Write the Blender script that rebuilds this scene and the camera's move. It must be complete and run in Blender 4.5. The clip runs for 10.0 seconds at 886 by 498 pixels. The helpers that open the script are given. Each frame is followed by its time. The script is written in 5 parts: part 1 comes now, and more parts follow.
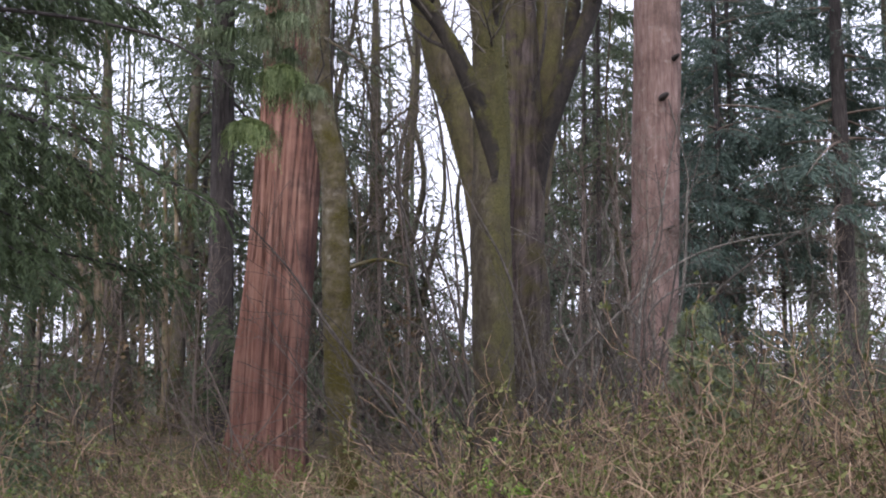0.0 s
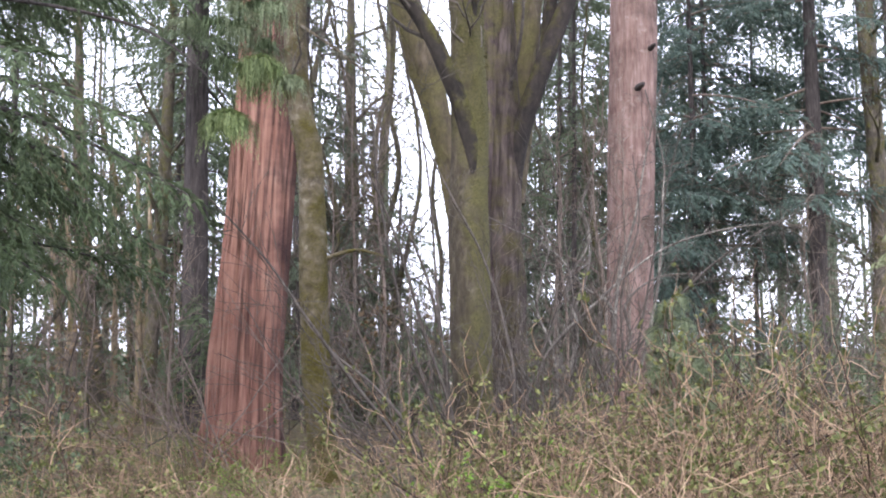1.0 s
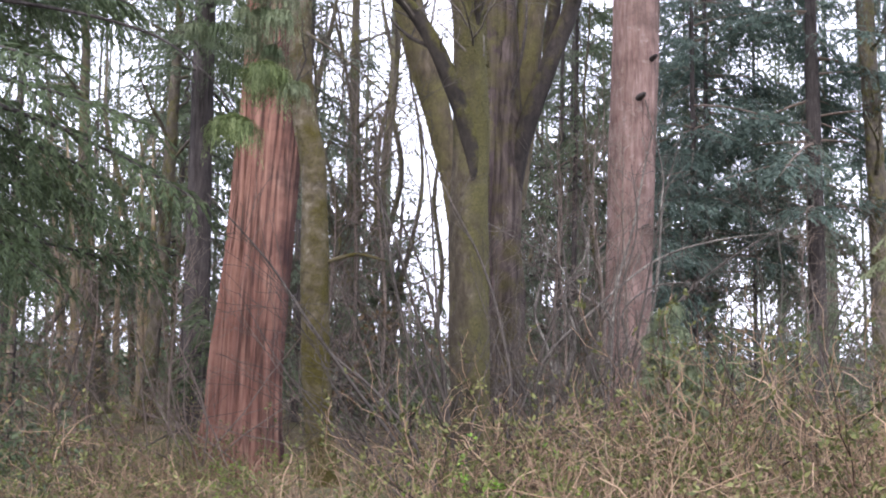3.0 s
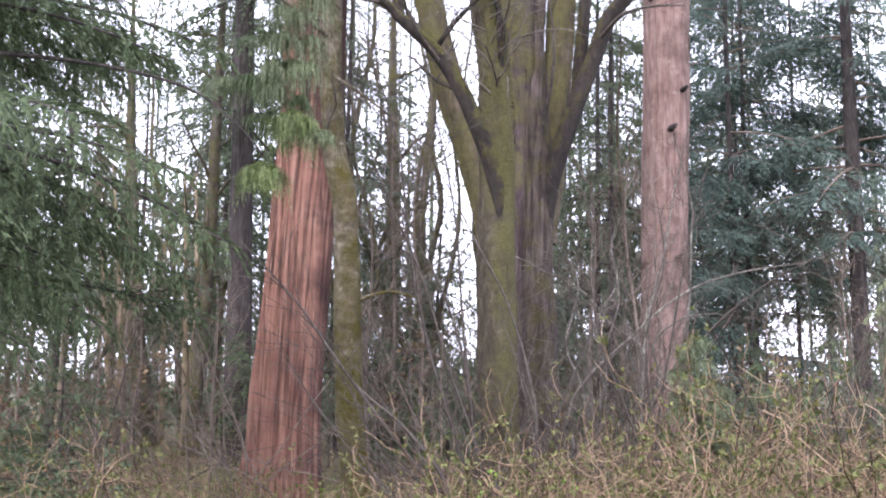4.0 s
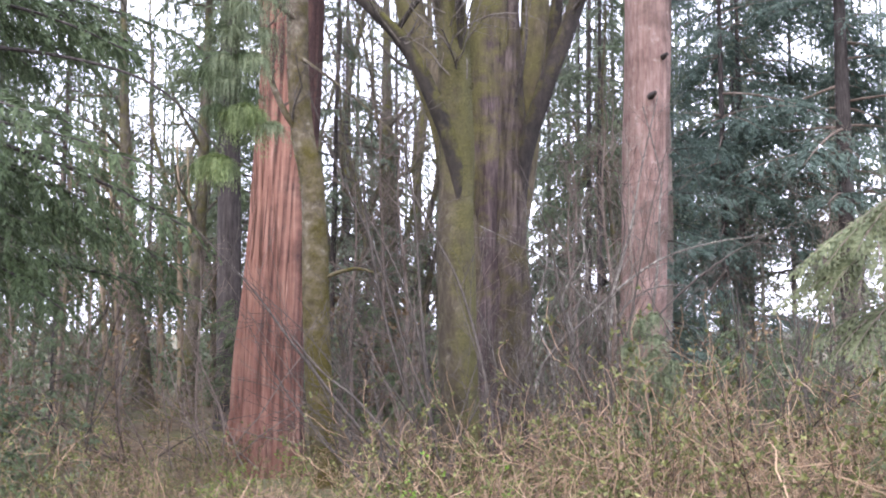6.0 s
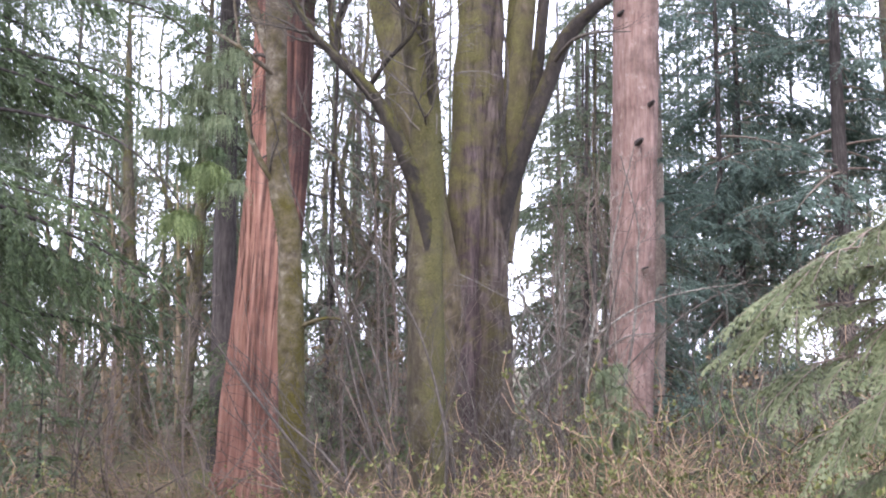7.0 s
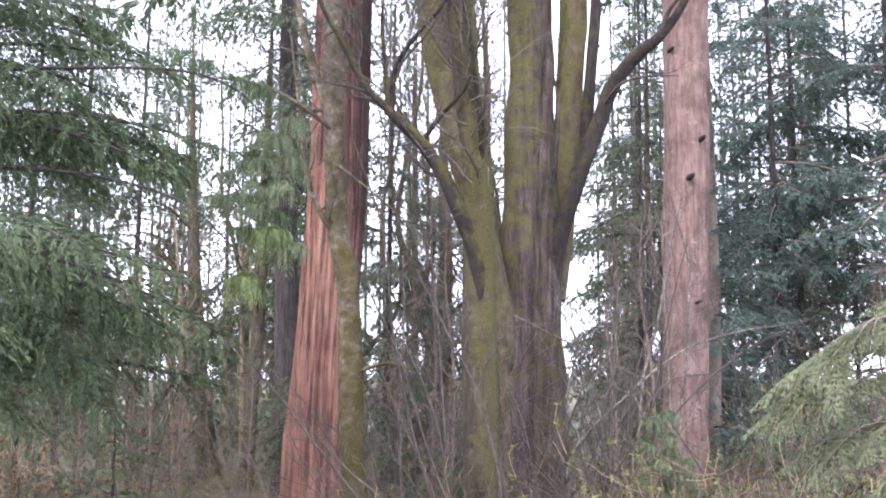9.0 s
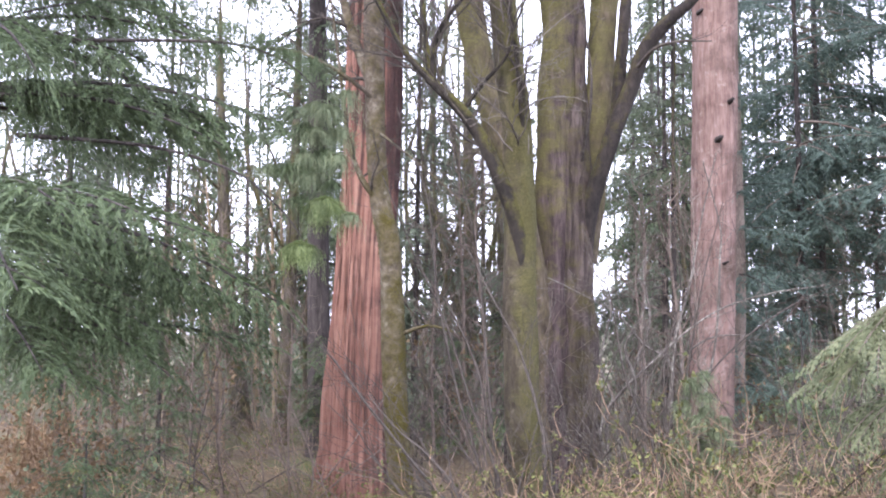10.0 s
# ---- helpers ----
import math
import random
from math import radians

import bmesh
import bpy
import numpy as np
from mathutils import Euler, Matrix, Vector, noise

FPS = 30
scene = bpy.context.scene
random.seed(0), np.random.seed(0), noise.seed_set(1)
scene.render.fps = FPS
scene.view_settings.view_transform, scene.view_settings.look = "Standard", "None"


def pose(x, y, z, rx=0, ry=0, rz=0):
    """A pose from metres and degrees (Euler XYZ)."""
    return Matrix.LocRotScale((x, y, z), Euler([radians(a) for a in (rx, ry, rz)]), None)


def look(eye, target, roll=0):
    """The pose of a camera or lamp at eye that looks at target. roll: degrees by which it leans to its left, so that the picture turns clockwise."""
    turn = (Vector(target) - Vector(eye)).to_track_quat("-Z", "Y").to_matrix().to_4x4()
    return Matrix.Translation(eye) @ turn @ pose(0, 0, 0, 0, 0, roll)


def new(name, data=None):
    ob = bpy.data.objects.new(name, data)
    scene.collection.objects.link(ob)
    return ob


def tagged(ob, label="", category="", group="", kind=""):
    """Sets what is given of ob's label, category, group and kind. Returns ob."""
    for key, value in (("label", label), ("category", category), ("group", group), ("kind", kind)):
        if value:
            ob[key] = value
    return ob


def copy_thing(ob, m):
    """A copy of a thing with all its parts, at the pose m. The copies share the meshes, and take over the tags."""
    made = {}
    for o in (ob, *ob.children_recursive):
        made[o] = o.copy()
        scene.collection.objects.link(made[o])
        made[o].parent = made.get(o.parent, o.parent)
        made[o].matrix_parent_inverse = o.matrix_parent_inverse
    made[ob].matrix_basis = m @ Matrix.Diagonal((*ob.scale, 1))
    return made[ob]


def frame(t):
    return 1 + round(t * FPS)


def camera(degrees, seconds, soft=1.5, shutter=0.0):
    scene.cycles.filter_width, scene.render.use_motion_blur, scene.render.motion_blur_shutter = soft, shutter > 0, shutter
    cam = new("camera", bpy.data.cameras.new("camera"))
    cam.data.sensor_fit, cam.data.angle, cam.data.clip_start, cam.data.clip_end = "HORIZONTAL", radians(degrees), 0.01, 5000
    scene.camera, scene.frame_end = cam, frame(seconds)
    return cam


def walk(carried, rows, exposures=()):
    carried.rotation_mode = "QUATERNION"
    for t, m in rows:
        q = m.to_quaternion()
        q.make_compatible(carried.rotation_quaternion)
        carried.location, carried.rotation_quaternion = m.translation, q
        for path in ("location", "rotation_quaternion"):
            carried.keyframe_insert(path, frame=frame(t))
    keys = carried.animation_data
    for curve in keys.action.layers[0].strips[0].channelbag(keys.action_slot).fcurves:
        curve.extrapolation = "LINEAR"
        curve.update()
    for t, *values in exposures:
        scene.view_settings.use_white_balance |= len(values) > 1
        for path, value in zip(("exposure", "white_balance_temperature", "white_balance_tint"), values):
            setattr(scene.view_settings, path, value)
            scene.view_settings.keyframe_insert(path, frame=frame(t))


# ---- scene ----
cam = camera(48, 10.0, soft=2.0)


def aim(x, y, z, yaw, pitch, roll):
    """A camera pose: where it stands, its turn to the left, its tilt upwards and its lean."""
    return pose(x, y, z) @ pose(0, 0, 0, 0, 0, yaw) @ pose(0, 0, 0, 90 + pitch) @ pose(0, 0, 0, 0, 0, roll)


walk(cam, [
    (0, aim(0.002, 0.671, 1.262, 0.92, 6.44, -0.11)),
    (0.5, aim(-0.052, 0.668, 1.255, 2.53, 4.23, -0.25)),
    (1, aim(-0.040, 0.686, 1.304, -0.61, 5.66, -0.15)),
    (1.5, aim(-0.045, 0.636, 1.301, -1.40, 5.72, -0.01)),
    (2, aim(-0.045, 0.601, 1.287, -1.53, 6.37, -0.01)),
    (2.2, aim(-0.033, 0.586, 1.287, -1.56, 6.37, -0.08)),
    (3.3, aim(-0.023, 0.513, 1.295, -0.24, 5.35, 0.87)),
    (3.5, aim(-0.009, 0.434, 1.321, -0.08, 4.02, 0.66)),
    (4, aim(0.156, 0.311, 1.371, 2.19, 7.48, 0.17)),
    (4.5, aim(0.236, 0.236, 1.440, 1.88, 6.51, 0.43)),
    (5, aim(0.332, 0.134, 1.505, 1.44, 4.95, 0.38)),
    (5.2, aim(0.442, 0.109, 1.524, 2.19, 4.97, 0.62)),
    (6.3, aim(0.887, -0.082, 1.665, 3.28, 4.60, -0.23)),
    (6.5, aim(1.030, -0.156, 1.704, 2.20, 5.05, -0.41)),
    (7, aim(1.289, -0.162, 1.778, 4.51, 6.58, 0.12)),
    (7.5, aim(1.383, -0.318, 1.885, 3.58, 6.67, -0.17)),
    (8, aim(1.519, -0.431, 1.961, 5.10, 6.93, -0.10)),
    (8.5, aim(1.568, -0.577, 2.028, 9.18, 7.56, 0.50)),
    (9, aim(1.373, -0.564, 2.118, 7.84, 7.32, -0.14)),
    (9.5, aim(1.243, -0.680, 2.184, 7.28, 6.48, -0.61)),
    (10, aim(1.094, -0.919, 2.210, 8.53, 4.71, -0.24)),
], exposures=[(0.0, 1.08, 6300, 16), (0.5, 1.7, 6250, 16), (1.0, 1.9, 6250, 15), (1.5, 1.61, 6250, 15), (2.2, 1.54, 6250, 16), (3.5, 1.82, 6300, 18), (4.5, 2.03, 6200, 19), (6.5, 2.09, 6200, 18), (8.5, 2.08, 6150, 20), (10.0, 2.2, 6150, 20)])
SKY_STRENGTH = 0.1

# ---- world and sun: bright, even overcast ----
world = bpy.data.worlds.new("overcast_sky")
scene.world = world
world.use_nodes = True
wn, wl = world.node_tree.nodes, world.node_tree.links
sky = wn.new("ShaderNodeTexSky")
sky.sky_type, sky.sun_disc = "NISHITA", False
sky.sun_elevation, sky.sun_rotation = radians(48), radians(200)
sky.air_density, sky.dust_density = 1.0, 4.0
veil = wn.new("ShaderNodeMix")
veil.data_type = "RGBA"
veil.inputs[0].default_value = 0.75
wl.new(sky.outputs[0], veil.inputs[6])
veil.inputs[7].default_value = (10.6, 11.0, 12.8, 1)
wl.new(veil.outputs[2], wn["Background"].inputs[0])
wn["Background"].inputs[1].default_value = SKY_STRENGTH

sun_data = bpy.data.lights.new("sun", "SUN")
sun_data.energy, sun_data.angle, sun_data.color = 0.9, radians(25), (1.0, 0.96, 0.9)
sun = new("sun", sun_data)
sun.matrix_world = look((-8, -20, 30), (0, 8, 0))


# ---- geometry helpers: everything is quads gathered in arrays ----
class Geo:
    def __init__(self):
        self.v, self.f, self.n = [], [], 0

    def add(self, v, f):
        self.v.append(np.asarray(v, float).reshape(-1, 3))
        self.f.append(np.asarray(f, int).reshape(-1, 4) + self.n)
        self.n += len(self.v[-1])

    def mesh(self, name, material, smooth=True):
        v, f = np.concatenate(self.v), np.concatenate(self.f)
        me = bpy.data.meshes.new(name)
        me.vertices.add(len(v))
        me.vertices.foreach_set("co", v.ravel())
        me.loops.add(f.size)
        me.loops.foreach_set("vertex_index", f.ravel().astype(np.int32))
        me.polygons.add(len(f))
        me.polygons.foreach_set("loop_start", np.arange(0, f.size, 4, dtype=np.int32))
        me.polygons.foreach_set("use_smooth", np.full(len(f), smooth))
        me.materials.append(material)
        me.update(calc_edges=True)
        return me


def thing(name, place, label, category, group="", kind=""):
    ob = new(name)
    ob.empty_display_size = 0.2
    ob.location = place
    return tagged(ob, label, category, group, kind)


def part(name, geo, material, parent, label="", smooth=True):
    ob = new(name, geo.mesh(name, material, smooth))
    ob.parent = parent
    return tagged(ob, label) if label else ob


def stuff(ob):
    return tagged(ob, kind="stuff")


def curve_through(ctrl, n):
    """Catmull-Rom samples through control rows of any width."""
    c = np.asarray(ctrl, float)
    p = np.vstack([2 * c[0] - c[1], c, 2 * c[-1] - c[-2]])
    u = np.linspace(0, len(c) - 1 - 1e-9, n)
    i = u.astype(int)
    t = (u - i)[:, None]
    a, b, d, e = p[i], p[i + 1], p[i + 2], p[i + 3]
    return 0.5 * (2 * b + (d - a) * t + (2 * a - 5 * b + 4 * d - e) * t**2 + (3 * b - a - 3 * d + e) * t**3)


def frames_along(p):
    d = np.gradient(p, axis=0)
    d /= np.linalg.norm(d, axis=1, keepdims=True) + 1e-9
    ref = np.where(np.abs(d[:, 2:3]) > 0.9, np.array([[0.0, 1.0, 0.0]]), np.array([[0.0, 0.0, 1.0]]))
    if np.abs(d[:, 2]).mean() > 0.6:
        ref = np.tile([[0.0, 1.0, 0.0]], (len(p), 1))
    else:
        ref = np.tile([[0.0, 0.0, 1.0]], (len(p), 1))
    a = np.cross(d, ref)
    a /= np.linalg.norm(a, axis=1, keepdims=True) + 1e-9
    return a, np.cross(a, d)


def tube(g, p, r, seg=6, relief=None):
    """A tube along p with radii r; relief(angle, height) gives a factor on the radius."""
    p, r = np.asarray(p, float), np.asarray(r, float)
    a, b = frames_along(p)
    th = np.linspace(0, 2 * math.pi, seg, endpoint=False)
    rr = np.repeat(r[:, None], seg, 1)
    if relief is not None:
        rr = rr * relief(th[None, :], p[:, 2:3])
    v = p[:, None] + rr[..., None] * (np.cos(th)[None, :, None] * a[:, None] + np.sin(th)[None, :, None] * b[:, None])
    n = len(p)
    i = np.arange(n - 1)[:, None] * seg
    j = np.arange(seg)[None]
    k = (j + 1) % seg
    f = np.stack([i + j, i + k, i + seg + k, i + seg + j], -1)
    g.add(v, f)


def ridges(rng, freqs, amp, drift=0.3, sharp=True):
    """Vertical bark ridges: cosines round the stem whose phase wanders slowly with height."""
    rows = [(k, rng.uniform(0, 6.28), rng.normal(0, drift), rng.uniform(0.4, 1.6), rng.uniform(0, 6.28), rng.uniform(0.5, 1)) for k in freqs]

    def relief(th, z):
        s = 0
        for k, ph, dr, wf, wp, w in rows:
            c = np.cos(k * th + ph + dr * z + 0.5 * np.sin(wf * z * 1.7 + wp))
            s = s + w * ((1 - np.abs(c)) * 1.6 - 0.6 if sharp else c) / len(rows) ** 0.5
        return 1 - amp * s

    return relief


def lumps(rng, amp):
    """Irregular swellings of smooth-barked stems."""
    rows = [(rng.integers(0, 5), rng.uniform(0.6, 6), rng.uniform(0, 6.28), rng.uniform(0, 6.28)) for _ in range(14)]

    def relief(th, z):
        s = 0
        for k, wz, p1, p2 in rows:
            s = s + np.cos(k * th + p1) * np.sin(wz * z + p2) / (1 + 0.25 * wz)
        return 1 + amp * s / 2

    return relief


def stem(g, ctrl, seg=24, step=0.09, relief=None, flare=0.0):
    """A trunk or limb from control rows x, y, z, radius."""
    c = np.asarray(ctrl, float)
    length = np.linalg.norm(np.diff(c[:, :3], axis=0), axis=1).sum()
    q = curve_through(c, max(6, int(length / step)))
    r = np.maximum(q[:, 3], 0.004)
    if flare:
        r = r * (1 + flare * np.exp(-np.maximum(q[:, 2], 0) / 0.35))
    tube(g, q[:, :3], r, seg, relief)
    return q


def leaves(g, base, way, normal, length, width):
    """Diamond-shaped leaves: one quad each, slightly folded forward."""
    base, way, normal = (np.asarray(x, float).reshape(-1, 3) for x in (base, way, normal))
    way = way / (np.linalg.norm(way, axis=1, keepdims=True) + 1e-9)
    side = np.cross(way, normal)
    side /= np.linalg.norm(side, axis=1, keepdims=True) + 1e-9
    L, W = np.reshape(length, (-1, 1)), np.reshape(width, (-1, 1))
    mid = base + way * L * 0.45
    v = np.stack([base, mid + side * W / 2, base + way * L, mid - side * W / 2], 1)
    n = len(base)
    g.add(v, np.arange(4 * n).reshape(n, 4))


def fuzz(g, rng, q, n, size, z0=-1.0, z1=99.0, seed_phase=0.0, side=0.0):
    """Short moss strands standing off a stem q (rows x, y, z, radius), in patches."""
    i = rng.integers(1, len(q) - 2, n)
    a = rng.uniform(0, 2 * math.pi, n)
    p, d = q[i, :3], unit(q[i + 1, :3] - q[i, :3])
    u = unit(np.cross(d, [0.0, 1.0, 0.0]))
    out = u * np.cos(a)[:, None] + np.cross(d, u) * np.sin(a)[:, None]
    patch = np.sin(2.1 * p[:, 2] + 1.7 * np.cos(a + seed_phase)) + np.sin(5.3 * p[:, 2] + 2.0 * a + seed_phase) * 0.7 + rng.normal(0, 0.6, n) + side * out[:, 0] + 0.35 * np.clip(p[:, 2] - 3.6, -2, 1.5)
    keep = (patch > 0.35) & (p[:, 2] > z0) & (p[:, 2] < z1)
    p, out, r = p[keep], out[keep], q[i, 3][keep]
    m = len(p)
    leaves(g, p + out * r[:, None] * 0.95, out * 0.8 + rng.normal(0, 0.4, (m, 3)) - np.array([0, 0, 0.5]), rng.normal(0, 1, (m, 3)), size * rng.uniform(0.5, 1.4, m), size * 0.5 * rng.uniform(0.5, 1.2, m))


def unit(v):
    return v / (np.linalg.norm(v, axis=-1, keepdims=True) + 1e-9)


def bough_kind(rng, twigs, per, leaf, width, droop, fan, hang, arch=0.15, rough=0.6, splay=1.0):
    """One conifer bough, one unit long, along +x: its wood as lines with radii, its foliage as leaf rows."""
    s = np.linspace(0, 1, 8)
    bend = rng.normal(0, 0.06)
    line = lambda t: np.stack([t, bend * t**2, arch * t - droop * t**2], -1)
    wood = [(line(s), 0.012 * (1 - 0.85 * s))]
    B, Wy, N, L = [], [], [], []
    for i in range(twigs):
        t = 0.12 + 0.88 * (i + rng.random()) / twigs
        side = 1 if i % 2 else -1
        ln = (fan * (1.05 - t) ** 0.8 + 0.07) * rng.uniform(0.7, 1.2)
        ang = side * rng.uniform(0.6, 1.1)
        d = np.array([math.cos(ang), math.sin(ang), rng.normal(0.0, 0.12)])
        drop = hang * rng.uniform(0.5, 1.4)
        tw = lambda q: line(np.array([t])) + np.outer(q, d) * ln - np.outer(q**2, [0, 0, 1]) * drop * ln
        q = np.sort(rng.random(per)) * 0.95 + 0.05
        pos = tw(q)
        slope = unit(np.tile(d, (per, 1)) - np.outer(2 * q, [0, 0, 1]) * drop)
        sd = np.where(np.arange(per) % 2, 1.0, -1.0)[:, None]
        across = unit(np.cross(slope, [0, 0, 1.0]))
        w = unit(slope + sd * across * rng.uniform(0.3, 0.9, (per, 1)) * splay + rng.normal(0, 0.16, (per, 3)) - np.array([0, 0, 0.25 * hang]))
        B.append(pos), Wy.append(w)
        N.append(unit(np.array([0, 0, 1.0]) + rng.normal(0, rough, (per, 3))))
        L.append(leaf * rng.uniform(0.6, 1.3, per) * (1.1 - 0.5 * q))
    return wood, np.concatenate(B), np.concatenate(Wy), np.concatenate(N), np.concatenate(L), width


def place_bough(gl, gw, kind, at, azimuth, tilt, size, roll=0.0, wood_size=1.0, wood_only=False):
    wood, B, Wy, N, L, width = kind
    m = np.array((Euler((roll, -tilt, 0)).to_matrix().to_4x4()).to_3x3())
    m = np.array(Matrix.Rotation(azimuth, 3, "Z")) @ m
    for p, r in wood:
        if gw is not None:
            tube(gw, (p * size) @ m.T + at, np.maximum(r * size * wood_size, 0.0022), 4 if r[0] < 0.006 else 5)
    if not wood_only:
        leaves(gl, (B * size) @ m.T + at, Wy @ m.T, N @ m.T, L * size, L * size * width)


def mop(g, rng, at, wide, drop, strands=64, per=10, leaf=0.075):
    """A domed tuft of fine strands that arch over from one point and hang down round it, uneven in reach."""
    az = rng.uniform(0, 6.28, strands)
    lobes = 1 + 0.2 * np.sin(2 * az + rng.uniform(0, 6.28)) + 0.2 * np.sin(5 * az + rng.uniform(0, 6.28))
    out = np.stack([np.cos(az), np.sin(az), np.zeros(strands)], -1) * (wide * lobes * rng.random(strands) ** 0.5 * 1.15)[:, None]
    reach = np.linalg.norm(out, axis=1) / wide
    fall = drop * rng.uniform(0.15, 1.4, strands) * (0.45 + 0.65 * reach)
    u = np.linspace(0.08, 1, per)
    p = at + out[:, None] * np.sin(u * 1.57)[None, :, None]
    p[..., 2] += (wide * 0.35 * np.sin(u * 2.2))[None] - fall[:, None] * (u**2.4)[None] - (0.18 * wide * reach**2)[:, None]
    d = unit(np.gradient(p, axis=1)) + rng.normal(0, 0.16, p.shape)
    nrm = rng.normal(0, 0.22, p.shape) + 0.7 * unit(out)[:, None] + np.array([0, 0, 1.0])
    leaves(g, p, d, nrm, leaf * rng.uniform(0.6, 1.3, strands * per), leaf * 0.2 * rng.uniform(0.7, 1.3, strands * per))


def frond(gl, gw, rng, at, way, length, droop=0.35, comb=0.2, step=0.04):
    """A flat cedar frond: a drooping midrib with comb-like fingers of overlapping scale sprays on both sides."""
    way = unit(np.asarray(way, float))
    n = max(6, int(length / step))
    s = np.linspace(0, 1, n)
    mid = np.asarray(at, float) + np.outer(s, way) * length - np.outer(s**2, [0, 0, 1.0]) * droop * length
    tube(gw, mid[:: max(1, n // 7)], np.linspace(0.006, 0.0015, len(mid[:: max(1, n // 7)])), 4)
    d0 = unit(np.gradient(mid, axis=0))
    across = unit(np.cross(way, [0, 0, 1.0]))
    face0 = np.array([0, 0, 0.6]) + rng.normal(0, 0.6, 3) * np.array([1, 1, 0]) + np.array([0, -0.5, 0])
    B, W, N, L = [], [], [], []
    for i in range(1, n):
        for sd in (1, -1):
            ln = comb * (1.08 - s[i]) ** 0.6 * (0.45 + 0.55 * min(1, s[i] * 4)) * rng.uniform(0.65, 1.15)
            d = unit(d0[i] * rng.uniform(0.8, 1.0) + sd * across * rng.uniform(0.4, 0.65) + rng.normal(0, 0.05, 3))
            hang = rng.uniform(0.75, 1.1)
            u = np.array([0.0, 0.22, 0.45, 0.68])
            p = mid[i] + np.outer(u, d) * ln - np.outer(u**2, [0, 0, 1.0]) * hang * ln * 0.7
            t = unit(np.outer(np.ones(4), d) - np.outer(2 * u, [0, 0, 1.0]) * hang * 0.7)
            face = face0 + rng.normal(0, 0.25, 3)
            e = unit(np.cross(t, face))
            B += [p, p[1:] + 0.1 * ln * t[1:], p[1:] + 0.1 * ln * t[1:]]
            W += [t, unit(t[1:] + 0.5 * e[1:]), unit(t[1:] - 0.5 * e[1:])]
            N += [np.tile(face, (10, 1))]
            L += [ln * np.array([0.4, 0.42, 0.42, 0.36]), ln * np.array([0.34, 0.32, 0.26]), ln * np.array([0.34, 0.32, 0.26])]
    L = np.concatenate(L)
    leaves(gl, np.concatenate(B), np.concatenate(W), np.concatenate(N), L, np.maximum(L * 0.24, 0.009))


def grow(g, rng, at, way, length, radius, level, seg=5, lift=0.25, wander=0.22, kids=(5, 4, 3), ends=None):
    """A bare branch with smaller branches, drawn into g."""
    n = max(4, int(length / 0.18)) if level > 1 else 5
    p, d = [np.array(at, float)], unit(np.array(way, float))
    for _ in range(n):
        d = unit(d + rng.normal(0, wander, 3) * (3 / n) ** 0.5 + np.array([0, 0, lift / n]))
        p.append(p[-1] + d * length / n)
    p = np.array(p)
    r = np.maximum(radius * (1 - 0.78 * np.linspace(0, 1, n + 1)), 0.0025)
    tube(g, p, r, seg if level > 1 else 3)
    if ends is not None and level == 0:
        ends.append(p)
    if level == 0:
        return
    count = kids[min(len(kids) - 1, max(0, len(kids) - level))]
    for i in range(count):
        s = 0.25 + 0.75 * (i + rng.random()) / count
        k = min(n - 1, int(s * n))
        dd = unit(p[k + 1] - p[k])
        w = unit(dd + unit(np.cross(dd, rng.normal(0, 1, 3))) * rng.uniform(0.6, 1.2))
        grow(g, rng, p[k], w, length * rng.uniform(0.4, 0.65) * (1.15 - 0.5 * s), r[k] * 0.6, level - 1, seg, lift, wander, kids, ends)


# ---- materials ----
def material(name):
    m = bpy.data.materials.new(name)
    m.use_nodes = True
    n, l = m.node_tree.nodes, m.node_tree.links
    return m, n, l, n["Principled BSDF"]


def ramp(n, stops):
    r = n.new("ShaderNodeValToRGB")
    while len(r.color_ramp.elements) < len(stops):
        r.color_ramp.elements.new(0.5)
    for e, (pos, col) in zip(r.color_ramp.elements, stops):
        e.position, e.color = pos, (*col, 1)
    return r


def noise_node(n, l, scale, vector=None, detail=6, rough=0.6, distort=0.0):
    t = n.new("ShaderNodeTexNoise")
    t.inputs["Scale"].default_value, t.inputs["Detail"].default_value = scale, detail
    t.inputs["Roughness"].default_value, t.inputs["Distortion"].default_value = rough, distort
    if vector is not None:
        l.new(vector, t.inputs["Vector"])
    return t


